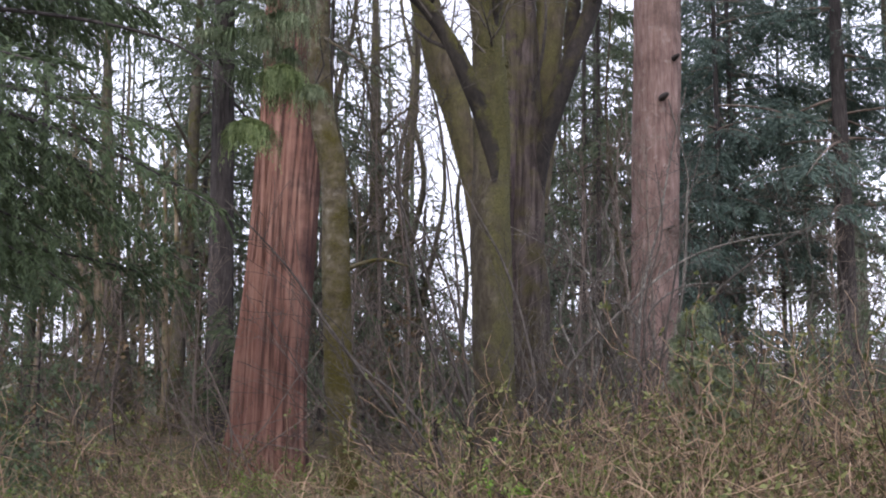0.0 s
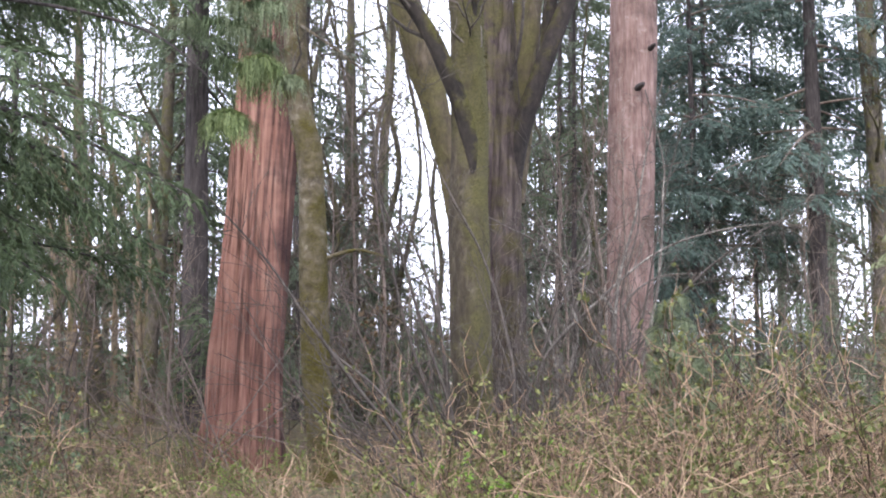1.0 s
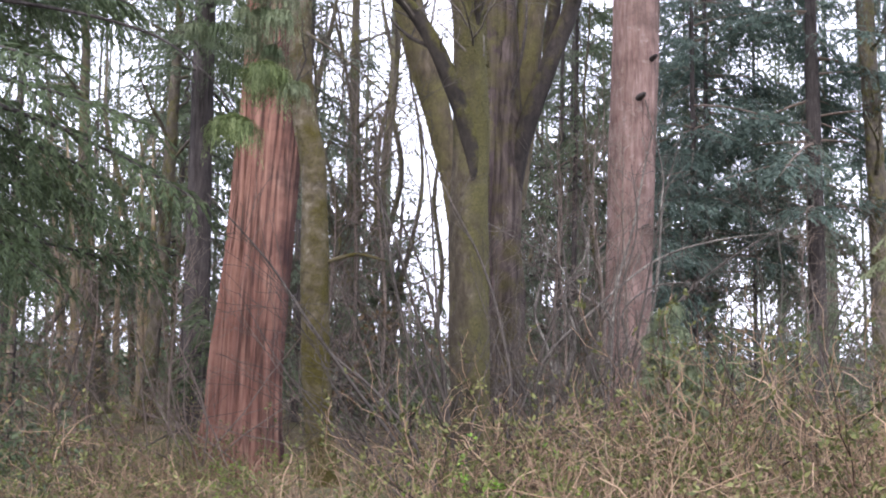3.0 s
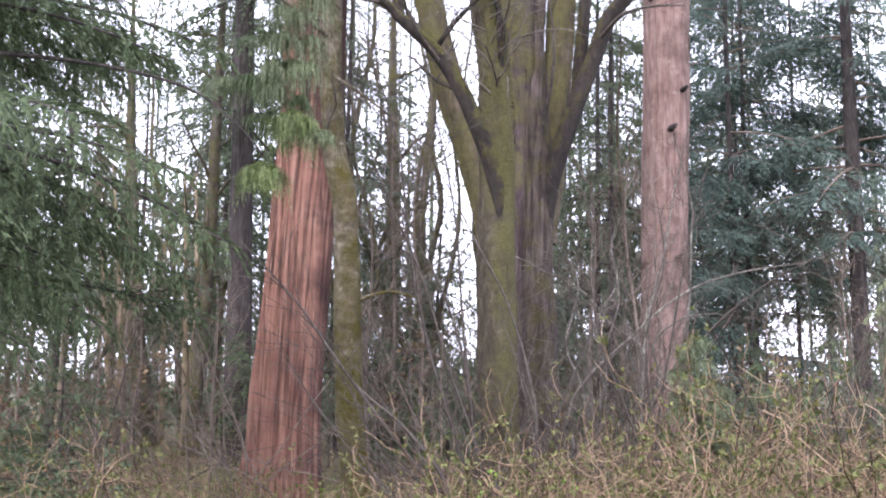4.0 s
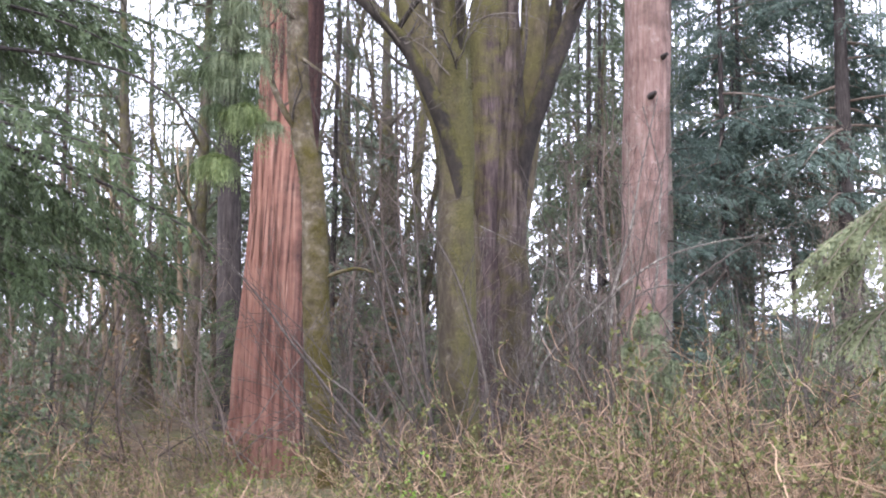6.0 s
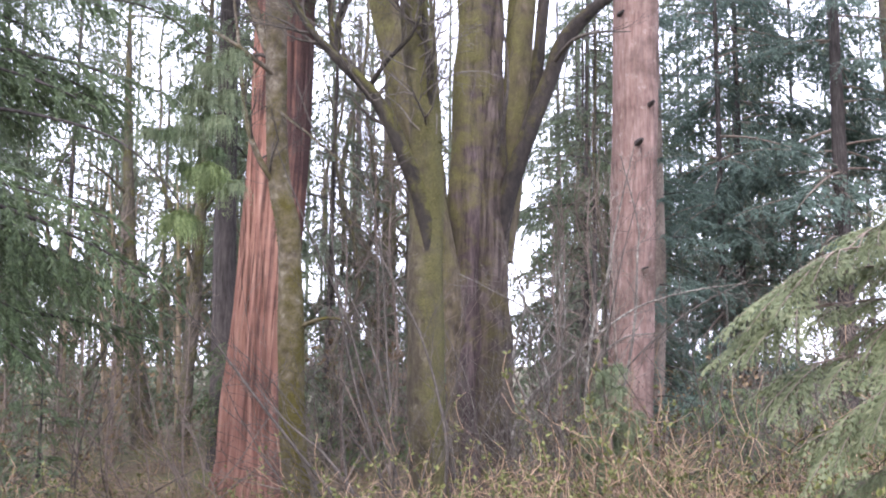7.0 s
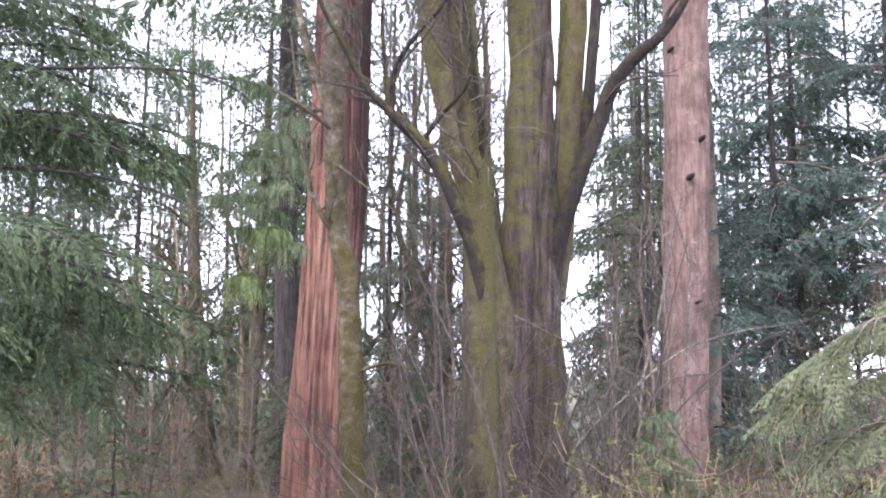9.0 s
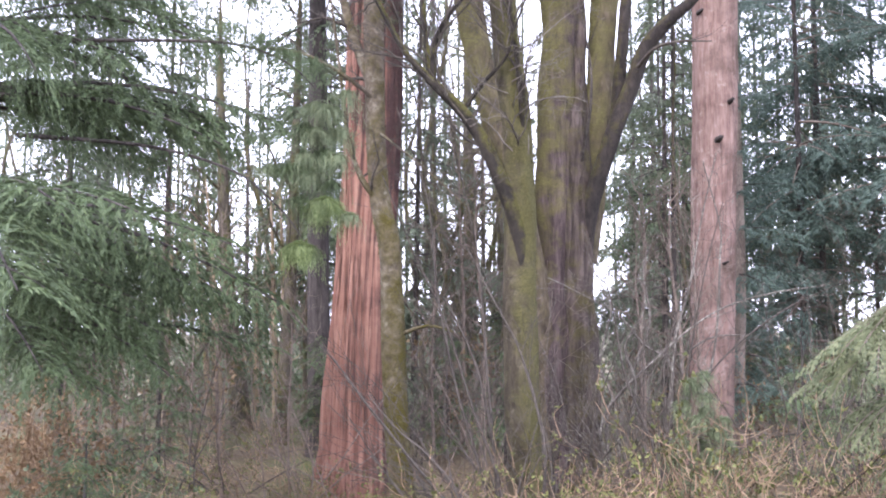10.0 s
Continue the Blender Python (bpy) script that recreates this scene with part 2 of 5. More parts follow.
def bark(name, stops, scale=18.0, stretch=9.0, relief=0.6, patch=1.3, moss=None, moss_from=0.5, moss_soft=0.12, lichen=None, moss_up=None, groove=0.0, groove_scale=10.0, moss_tone_side=None, moss_scale=4.5):
    """Bark with long fibres, broad patches and, if asked, pale lichen and a layer of moss, or of darker bark."""
    m, n, l, bsdf = material(name)
    co = n.new("ShaderNodeTexCoord")
    mp = n.new("ShaderNodeMapping")
    mp.inputs["Scale"].default_value = (1, 1, 1 / stretch)
    l.new(co.outputs["Object"], mp.inputs[0])
    fine = noise_node(n, l, scale, mp.outputs[0], 8, 0.65, 0.4)
    broad = noise_node(n, l, patch, co.outputs["Object"], 4, 0.6)
    mixv = n.new("ShaderNodeMath")
    mixv.operation = "MULTIPLY_ADD"
    l.new(broad.outputs[0], mixv.inputs[0])
    mixv.inputs[1].default_value = 0.55
    l.new(fine.outputs[0], mixv.inputs[2])
    off = n.new("ShaderNodeMath")
    off.operation = "SUBTRACT"
    l.new(mixv.outputs[0], off.inputs[0])
    off.inputs[1].default_value = 0.27
    r = ramp(n, stops)
    l.new(off.outputs[0], r.inputs[0])
    colour, height = r.outputs[0], fine.outputs[0]
    # Grooves feed the bump; their shade is also multiplied into the colour.
    if groove:
        mg = n.new("ShaderNodeMapping")
        mg.inputs["Scale"].default_value = (1, 1, 0.035)
        l.new(co.outputs["Object"], mg.inputs[0])
        lines = noise_node(n, l, groove_scale, mg.outputs[0], 5, 0.55, 0.3)
        apart = n.new("ShaderNodeMath")
        apart.operation = "SUBTRACT"
        l.new(lines.outputs[0], apart.inputs[0])
        apart.inputs[1].default_value = 0.5
        size = n.new("ShaderNodeMath")
        size.operation = "ABSOLUTE"
        l.new(apart.outputs[0], size.inputs[0])
        deep = n.new("ShaderNodeMapRange")
        deep.inputs[1].default_value, deep.inputs[2].default_value = 0.0, 0.035
        deep.inputs[3].default_value, deep.inputs[4].default_value = 1 - groove, 1.0
        l.new(size.outputs[0], deep.inputs[0])
        mul = n.new("ShaderNodeVectorMath")
        mul.operation = "SCALE"
        l.new(colour, mul.inputs[0])
        l.new(deep.outputs[0], mul.inputs["Scale"])
        colour = mul.outputs[0]
        hm = n.new("ShaderNodeMath")
        l.new(fine.outputs[0], hm.inputs[0])
        l.new(deep.outputs[0], hm.inputs[1])
        height = hm.outputs[0]
    for col, at, sc, soft in ((lichen, 0.64, 7.0, 0.06), (moss, moss_from, moss_scale, moss_soft)):
        if col is None:
            continue
        spots = noise_node(n, l, sc, co.outputs["Object"], 7, 0.62)
        value = spots.outputs[0]
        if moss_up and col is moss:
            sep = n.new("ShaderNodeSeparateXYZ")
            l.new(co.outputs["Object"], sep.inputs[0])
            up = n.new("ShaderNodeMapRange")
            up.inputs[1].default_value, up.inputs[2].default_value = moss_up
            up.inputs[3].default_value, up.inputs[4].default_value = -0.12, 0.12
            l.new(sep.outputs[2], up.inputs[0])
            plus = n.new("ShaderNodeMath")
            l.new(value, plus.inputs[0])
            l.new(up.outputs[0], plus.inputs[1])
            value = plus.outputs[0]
        # Facing bias of the layer: real moss, and painted light on the front maple.
        if moss_tone_side and col is moss:
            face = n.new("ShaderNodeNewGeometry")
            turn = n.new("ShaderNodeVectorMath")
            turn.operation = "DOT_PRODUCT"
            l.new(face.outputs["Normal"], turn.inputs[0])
            turn.inputs[1].default_value = moss_tone_side
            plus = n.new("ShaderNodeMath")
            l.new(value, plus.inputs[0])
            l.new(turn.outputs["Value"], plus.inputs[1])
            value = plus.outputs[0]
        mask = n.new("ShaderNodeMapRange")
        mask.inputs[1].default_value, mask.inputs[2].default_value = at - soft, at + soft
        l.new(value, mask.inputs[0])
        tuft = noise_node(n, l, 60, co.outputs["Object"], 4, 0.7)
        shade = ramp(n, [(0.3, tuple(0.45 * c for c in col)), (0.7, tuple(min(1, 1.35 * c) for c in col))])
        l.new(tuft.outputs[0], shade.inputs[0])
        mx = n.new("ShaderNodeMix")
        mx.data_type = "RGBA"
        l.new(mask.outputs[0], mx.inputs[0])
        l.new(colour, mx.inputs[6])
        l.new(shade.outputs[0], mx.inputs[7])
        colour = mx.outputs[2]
        if col is moss:
            pile = n.new("ShaderNodeMath")
            pile.operation = "MULTIPLY_ADD"
            l.new(mask.outputs[0], pile.inputs[0])
            l.new(tuft.outputs[0], pile.inputs[1])
            l.new(height, pile.inputs[2])
            height = pile.outputs[0]
    l.new(colour, bsdf.inputs["Base Color"])
    bsdf.inputs["Roughness"].default_value = 0.9
    bsdf.inputs["Specular IOR Level"].default_value = 0.25
    bump = n.new("ShaderNodeBump")
    bump.inputs["Strength"].default_value, bump.inputs["Distance"].default_value = relief, 0.03
    l.new(height, bump.inputs["Height"])
    l.new(bump.outputs[0], bsdf.inputs["Normal"])
    return m


def foliage(name, dark, light, through_share=0.25, rough=0.55):
    """Leaves and needles, each a little different, letting some light through."""
    m, n, l, bsdf = material(name)
    geo = n.new("ShaderNodeNewGeometry")
    r = ramp(n, [(0.0, dark), (0.6, tuple(0.5 * (a + b) for a, b in zip(dark, light))), (1.0, light)])
    l.new(geo.outputs["Random Per Island"], r.inputs[0])
    co = n.new("ShaderNodeTexCoord")
    broad = noise_node(n, l, 1.7, co.outputs["Object"], 3, 0.6)
    tone = n.new("ShaderNodeMapRange")
    tone.inputs[1].default_value, tone.inputs[2].default_value = 0.3, 0.7
    tone.inputs[3].default_value, tone.inputs[4].default_value = 0.65, 1.25
    l.new(broad.outputs[0], tone.inputs[0])
    mul = n.new("ShaderNodeVectorMath")
    mul.operation = "SCALE"
    l.new(r.outputs[0], mul.inputs[0])
    l.new(tone.outputs[0], mul.inputs["Scale"])
    l.new(mul.outputs[0], bsdf.inputs["Base Color"])
    bsdf.inputs["Roughness"].default_value = rough
    bsdf.inputs["Specular IOR Level"].default_value = 0.22
    tr = n.new("ShaderNodeBsdfTranslucent")
    l.new(mul.outputs[0], tr.inputs[0])
    mx = n.new("ShaderNodeMixShader")
    mx.inputs[0].default_value = through_share
    l.new(bsdf.outputs[0], mx.inputs[1])
    l.new(tr.outputs[0], mx.inputs[2])
    l.new(mx.outputs[0], n["Material Output"].inputs[0])
    return m


# The moss layer here is dark purple-brown, denser toward +x and higher up.
RED_BARK = bark("red_cedar_bark", [(0.24, (0.095, 0.044, 0.034)), (0.45, (0.205, 0.103, 0.077)), (0.62, (0.285, 0.157, 0.118)), (0.82, (0.41, 0.27, 0.215))], 17, 60, 1.0, 1.6, groove=0.5, groove_scale=3.4, moss=(0.085, 0.049, 0.045), moss_from=0.58, moss_soft=0.16, moss_up=(2.4, 5.2), moss_tone_side=(0.26, 0.06, 0.0), moss_scale=2.2)
# The moss layer here is a darker brown, denser on the +x side.
PINK_BARK = bark("pink_bark", [(0.22, (0.085, 0.052, 0.044)), (0.42, (0.19, 0.122, 0.104)), (0.65, (0.29, 0.2, 0.175)), (0.85, (0.42, 0.345, 0.315))], 14, 6, 1.0, 2.2, groove=0.22, groove_scale=5.0, lichen=(0.34, 0.27, 0.24), moss=(0.1, 0.068, 0.055), moss_from=0.6, moss_soft=0.14, moss_tone_side=(0.14, 0.0, 0.0), moss_scale=1.8)
DARK_BARK = bark("dark_fir_bark", [(0.3, (0.025, 0.022, 0.021)), (0.6, (0.07, 0.06, 0.057)), (0.85, (0.128, 0.11, 0.102))], 22, 6, 0.8, groove=0.4)
# Real moss; its +x bias paints the trunk's lit and dark sides into colour.
MAPLE_BARK = bark("mossy_maple_bark", [(0.28, (0.02, 0.017, 0.012)), (0.55, (0.058, 0.048, 0.033)), (0.8, (0.125, 0.106, 0.078))], 14, 2.5, 1.0, 1.8, moss=(0.096, 0.09, 0.034), moss_from=0.54, moss_soft=0.16, moss_up=(-1.5, 4.5), moss_tone_side=(0.2, 0.0, 0.1), lichen=(0.12, 0.107, 0.078))
CLUMP_BARK = bark("clump_maple_bark", [(0.28, (0.025, 0.018, 0.018)), (0.55, (0.082, 0.06, 0.058)), (0.8, (0.155, 0.12, 0.116))], 20, 6, 0.9, 1.2, moss=(0.128, 0.117, 0.046), moss_from=0.57, moss_soft=0.14, moss_up=(2.4, 5.6), groove=0.45, moss_tone_side=(-0.13, 0.0, 0.0))
PURPLE_BARK = bark("weathered_maple_bark", [(0.28, (0.024, 0.018, 0.016)), (0.55, (0.074, 0.057, 0.05)), (0.8, (0.14, 0.112, 0.1))], 16, 5, 1.0, 1.6, moss=(0.085, 0.074, 0.026), moss_from=0.58, moss_soft=0.14, groove=0.5)
YELLOW_MOSS = bark("heavy_moss_bark", [(0.28, (0.03, 0.024, 0.017)), (0.55, (0.09, 0.072, 0.047)), (0.8, (0.175, 0.145, 0.105))], 14, 3, 1.0, 1.8, moss=(0.138, 0.126, 0.05), moss_from=0.57, moss_soft=0.14, moss_up=(1.0, 6.5), moss_tone_side=(-0.1, 0.0, 0.05), moss_scale=3.0)
ALDER_BARK = bark("alder_bark", [(0.28, (0.035, 0.028, 0.021)), (0.5, (0.105, 0.087, 0.064)), (0.78, (0.24, 0.208, 0.162))], 11, 1.0, 0.8, 2.2, moss=(0.075, 0.064, 0.014), moss_from=0.51, moss_soft=0.17, moss_up=(5.2, 1.2), lichen=(0.3, 0.275, 0.225), moss_tone_side=(0.06, 0, 0))
LIMB_BARK = bark("dark_limb_bark", [(0.3, (0.011, 0.009, 0.008)), (0.6, (0.031, 0.026, 0.021)), (0.85, (0.07, 0.06, 0.048))], 14, 2, 1.0, 1.8, moss=(0.085, 0.08, 0.022), moss_from=0.6, moss_soft=0.1, moss_tone_side=(0.1, 0.0, 0.22))
DARK_LIMB = bark("bare_dark_limb_bark", [(0.3, (0.013, 0.011, 0.01)), (0.6, (0.036, 0.029, 0.025)), (0.85, (0.08, 0.067, 0.056))], 14, 2.5, 1.0, 1.8, moss=(0.075, 0.068, 0.022), moss_from=0.64, moss_soft=0.12, moss_tone_side=(-0.08, 0.0, 0.05))
GREY_WOOD = bark("lichen_twig_bark", [(0.3, (0.05, 0.043, 0.036)), (0.52, (0.11, 0.098, 0.085)), (0.7, (0.27, 0.255, 0.22)), (0.85, (0.38, 0.365, 0.33))], 30, 2, 0.3, 3.0)
TWIG_WOOD = bark("dark_twig_bark", [(0.3, (0.03, 0.026, 0.023)), (0.6, (0.085, 0.073, 0.063)), (0.85, (0.18, 0.158, 0.135))], 30, 2, 0.3, 2.0)
PALE_TWIG = bark("pale_twig_bark", [(0.3, (0.06, 0.052, 0.046)), (0.6, (0.16, 0.142, 0.122)), (0.85, (0.28, 0.255, 0.22))], 30, 2, 0.3, 2.0)
DEAD_WOOD = bark("dead_limb_wood", [(0.3, (0.09, 0.069, 0.056)), (0.6, (0.19, 0.152, 0.125)), (0.85, (0.3, 0.255, 0.215))], 30, 2, 0.3, 2.0)
BG_BARK = bark("mossy_background_bark", [(0.3, (0.035, 0.03, 0.024)), (0.6, (0.095, 0.082, 0.064)), (0.85, (0.2, 0.178, 0.145))], 14, 2.5, 1.0, 2.0, moss=(0.1, 0.095, 0.028), moss_from=0.56, moss_soft=0.1)
MOSS = foliage("moss_strands", (0.055, 0.052, 0.02), (0.152, 0.143, 0.052), 0.2, 0.95)
CANE = foliage("bramble_cane", (0.028, 0.017, 0.012), (0.42, 0.29, 0.19), 0.0, 0.7)
DRY = foliage("dry_stalk", (0.14, 0.088, 0.056), (0.52, 0.39, 0.26), 0.1, 0.8)
SHRUB_LEAF = foliage("young_bramble_leaf", (0.055, 0.07, 0.022), (0.23, 0.238, 0.088), 0.3)
FRESH_LEAF = foliage("fresh_green_leaf", (0.1, 0.2, 0.03), (0.26, 0.42, 0.07), 0.35)
HEMLOCK = foliage("hemlock_needles", (0.075, 0.1, 0.06), (0.14, 0.18, 0.1), 0.3)
DEEP_HEMLOCK = foliage("deep_hemlock_needles", (0.058, 0.085, 0.044), (0.122, 0.165, 0.08), 0.3)
FIR = foliage("fir_needles", (0.062, 0.094, 0.078), (0.125, 0.172, 0.138), 0.35)
FAR_GREEN = foliage("far_conifer_needles", (0.08, 0.1, 0.068), (0.15, 0.18, 0.12), 0.3)
CEDAR_TIP = foliage("cedar_tip_spray", (0.1, 0.14, 0.055), (0.27, 0.335, 0.145), 0.35)
CEDAR_GREY = foliage("grey_cedar_spray", (0.1, 0.13, 0.072), (0.24, 0.28, 0.165), 0.3)
CEDAR_PALE = foliage("pale_cedar_spray", (0.09, 0.114, 0.058), (0.18, 0.195, 0.105), 0.3)
LITTER = foliage("leaf_litter", (0.09, 0.06, 0.035), (0.26, 0.19, 0.11), 0.1, 0.9)


def ground_material():
    m, n, l, bsdf = material("forest_floor")
    co = n.new("ShaderNodeTexCoord")
    a = noise_node(n, l, 9.0, co.outputs["Object"], 9, 0.7)
    b = noise_node(n, l, 0.35, co.outputs["Object"], 4)
    r = ramp(n, [(0.3, (0.035, 0.025, 0.015)), (0.55, (0.11, 0.08, 0.045)), (0.75, (0.2, 0.155, 0.09))])
    l.new(a.outputs[0], r.inputs[0])
    mx = n.new("ShaderNodeMix")
    mx.data_type = "RGBA"
    g = n.new("ShaderNodeMapRange")
    g.inputs[1].default_value, g.inputs[2].default_value = 0.45, 0.65
    l.new(b.outputs[0], g.inputs[0])
    l.new(g.outputs[0], mx.inputs[0])
    l.new(r.outputs[0], mx.inputs[6])
    mx.inputs[7].default_value = (0.07, 0.09, 0.025, 1)
    l.new(mx.outputs[2], bsdf.inputs["Base Color"])
    bsdf.inputs["Roughness"].default_value = 0.95
    bump = n.new("ShaderNodeBump")
    bump.inputs["Strength"].default_value, bump.inputs["Distance"].default_value = 0.8, 0.05
    l.new(a.outputs[0], bump.inputs["Height"])
    l.new(bump.outputs[0], bsdf.inputs["Normal"])
    return m


# ---- ground: a level wood edge that falls gently away behind the trees ----
def ground_height(x, y):
    fall = -6.0 * np.clip((y - 26) / 60, 0, 1) ** 1.5
    swell = 0.05 * np.sin(0.9 * x + 0.4) * np.sin(0.7 * y) + 0.03 * np.sin(2.3 * x + 1.1 * y)
    hollow = -0.55 * np.exp(-(((x + 2.6) / 2.2) ** 2 + ((y - 14.2) / 1.9) ** 2))
    return fall + hollow + swell * (np.abs(x) < 60)


def build_ground():
    xs = np.concatenate([[-2500, -900, -300, -120], np.linspace(-60, 60, 121), [120, 300, 900, 2500]])
    ys = np.concatenate([[-2500, -900, -300, -100, -40], np.linspace(-20, 100, 121), [160, 400, 1200, 3000]])
    X, Y = np.meshgrid(xs, ys)
    Z = ground_height(X, Y)
    g = Geo()
    nx, ny = len(xs), len(ys)
    i = np.arange(ny - 1)[:, None] * nx + np.arange(nx - 1)[None]
    g.add(np.stack([X, Y, Z], -1), np.stack([i, i + 1, i + nx + 1, i + nx], -1))
    ob = new("ground", g.mesh("ground", ground_material()))
    tagged(ob, "brown forest floor of leaf litter and moss", "ground", kind="structure")


build_ground()


def foot(x, y):
    return float(ground_height(np.array(x), np.array(y)))


def shifted(rows, base):
    return [(x - base[0], y - base[1], z - base[2], *r) for x, y, z, *r in rows]


# ---- bough patterns shared by the conifers ----
R = np.random.default_rng(11)
BOUGH_HEMLOCK = [bough_kind(R, 50, 34, 0.034, 0.18, 0.3, 0.42, 0.8, rough=0.8, splay=0.7) for _ in range(5)]
BOUGH_FIR = [bough_kind(R, 42, 21, 0.058, 0.26, 0.22, 0.46, 0.6, 0.14, rough=0.85, splay=0.8) for _ in range(4)]
BOUGH_DISTANT = [bough_kind(R, 18, 11, 0.13, 0.3, 0.32, 0.45, 0.8, rough=0.9, splay=0.8) for _ in range(4)]
BOUGH_WEEP = [bough_kind(R, 60, 56, 0.025, 0.21, 0.34, 0.34, 0.9, 0.2, rough=0.85, splay=0.7) for _ in range(5)]
BOUGH_FAR = [bough_kind(R, 26, 18, 0.08, 0.27, 0.32, 0.45, 0.8, rough=0.9, splay=0.75) for _ in range(4)]


# ---- the red cedar ----
def red_cedar():
    rng = np.random.default_rng(1)
    base = (-2.54, 14.0, 0.0)
    t = thing("cedar_tree", base, "tall red cedar with deeply fluted reddish bark rising from brambles", "tree")
    rows = [(-2.6, 14, -0.85, 0.54), (-2.56, 14, -0.3, 0.5), (-2.53, 14, 0.2, 0.475), (-2.49, 14, 1.0, 0.455), (-2.44, 14, 1.8, 0.44), (-2.38, 14, 2.6, 0.43), (-2.33, 14, 3.4, 0.42), (-2.24, 14, 5.0, 0.43), (-2.16, 14, 7.5, 0.4), (-2.0, 14, 12, 0.28), (-1.9, 14, 17, 0.1)]
    g = Geo()
    deep = ridges(rng, (3, 4, 6, 9, 13, 19), 0.34, 0.06)
    shallow = ridges(rng, (2, 3, 5), 0.05, 0.1, False)

    def flute(th, z):
        """Deep flutes on one flank, nearly smooth fibrous bark elsewhere."""
        flank = 0.14 + 0.86 * np.exp(-((np.angle(np.exp(1j * (th + 0.45))) / 0.75) ** 2))
        return (1 + (deep(th, z) - 1.07) * flank) * shallow(th, z)

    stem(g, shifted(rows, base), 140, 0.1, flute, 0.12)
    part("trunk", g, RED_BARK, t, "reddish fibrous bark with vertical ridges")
    gl, gw = Geo(), Geo()
    for i in range(26):
        z = 8.8 + 7.7 * (i + rng.random()) / 26
        k = BOUGH_FAR[i % 4]
        place_bough(gl, gw, k, np.array([0.4, 0, z]), rng.uniform(0, 6.28), rng.uniform(-0.5, 0.0), (17.5 - z) * 0.32 + 1.0)
    for i in range(12):
        z = 6.9 + 1.4 * (i + rng.random()) / 12
        place_bough(gl, gw, BOUGH_HEMLOCK[i % 5], np.array([0.3, 0, z]), rng.uniform(-2.9, 0.6), rng.uniform(-0.55, -0.1), rng.uniform(0.7, 1.2), rng.normal(0, 0.3))
    stuff(part("branchwork", gw, DARK_BARK, t))
    part("crown", gl, HEMLOCK, t, "drooping green cedar foliage")
    # torn strips of bark standing off the left flank
    for i in range(9):
        a = math.radians(rng.uniform(170, 300))
        z0, ln = rng.uniform(0.6, 3.2), rng.uniform(0.5, 1.4)
        zz = np.linspace(z0, z0 + ln, 7)
        cx = np.interp(zz, [r[2] for r in rows], [r[0] - base[0] for r in rows])
        rr = np.interp(zz, [r[2] for r in rows], [r[3] for r in rows]) * (1.0 + 0.03 * np.sin(np.linspace(0, 3, 7)))
        s = Geo()
        tube(s, np.stack([cx + rr * math.cos(a), rr * math.sin(a), zz], -1), 0.014 * np.sin(np.linspace(0.35, 2.8, 7)) + 0.002, 5)
        part("bark_strip", s, RED_BARK, t)


red_cedar()


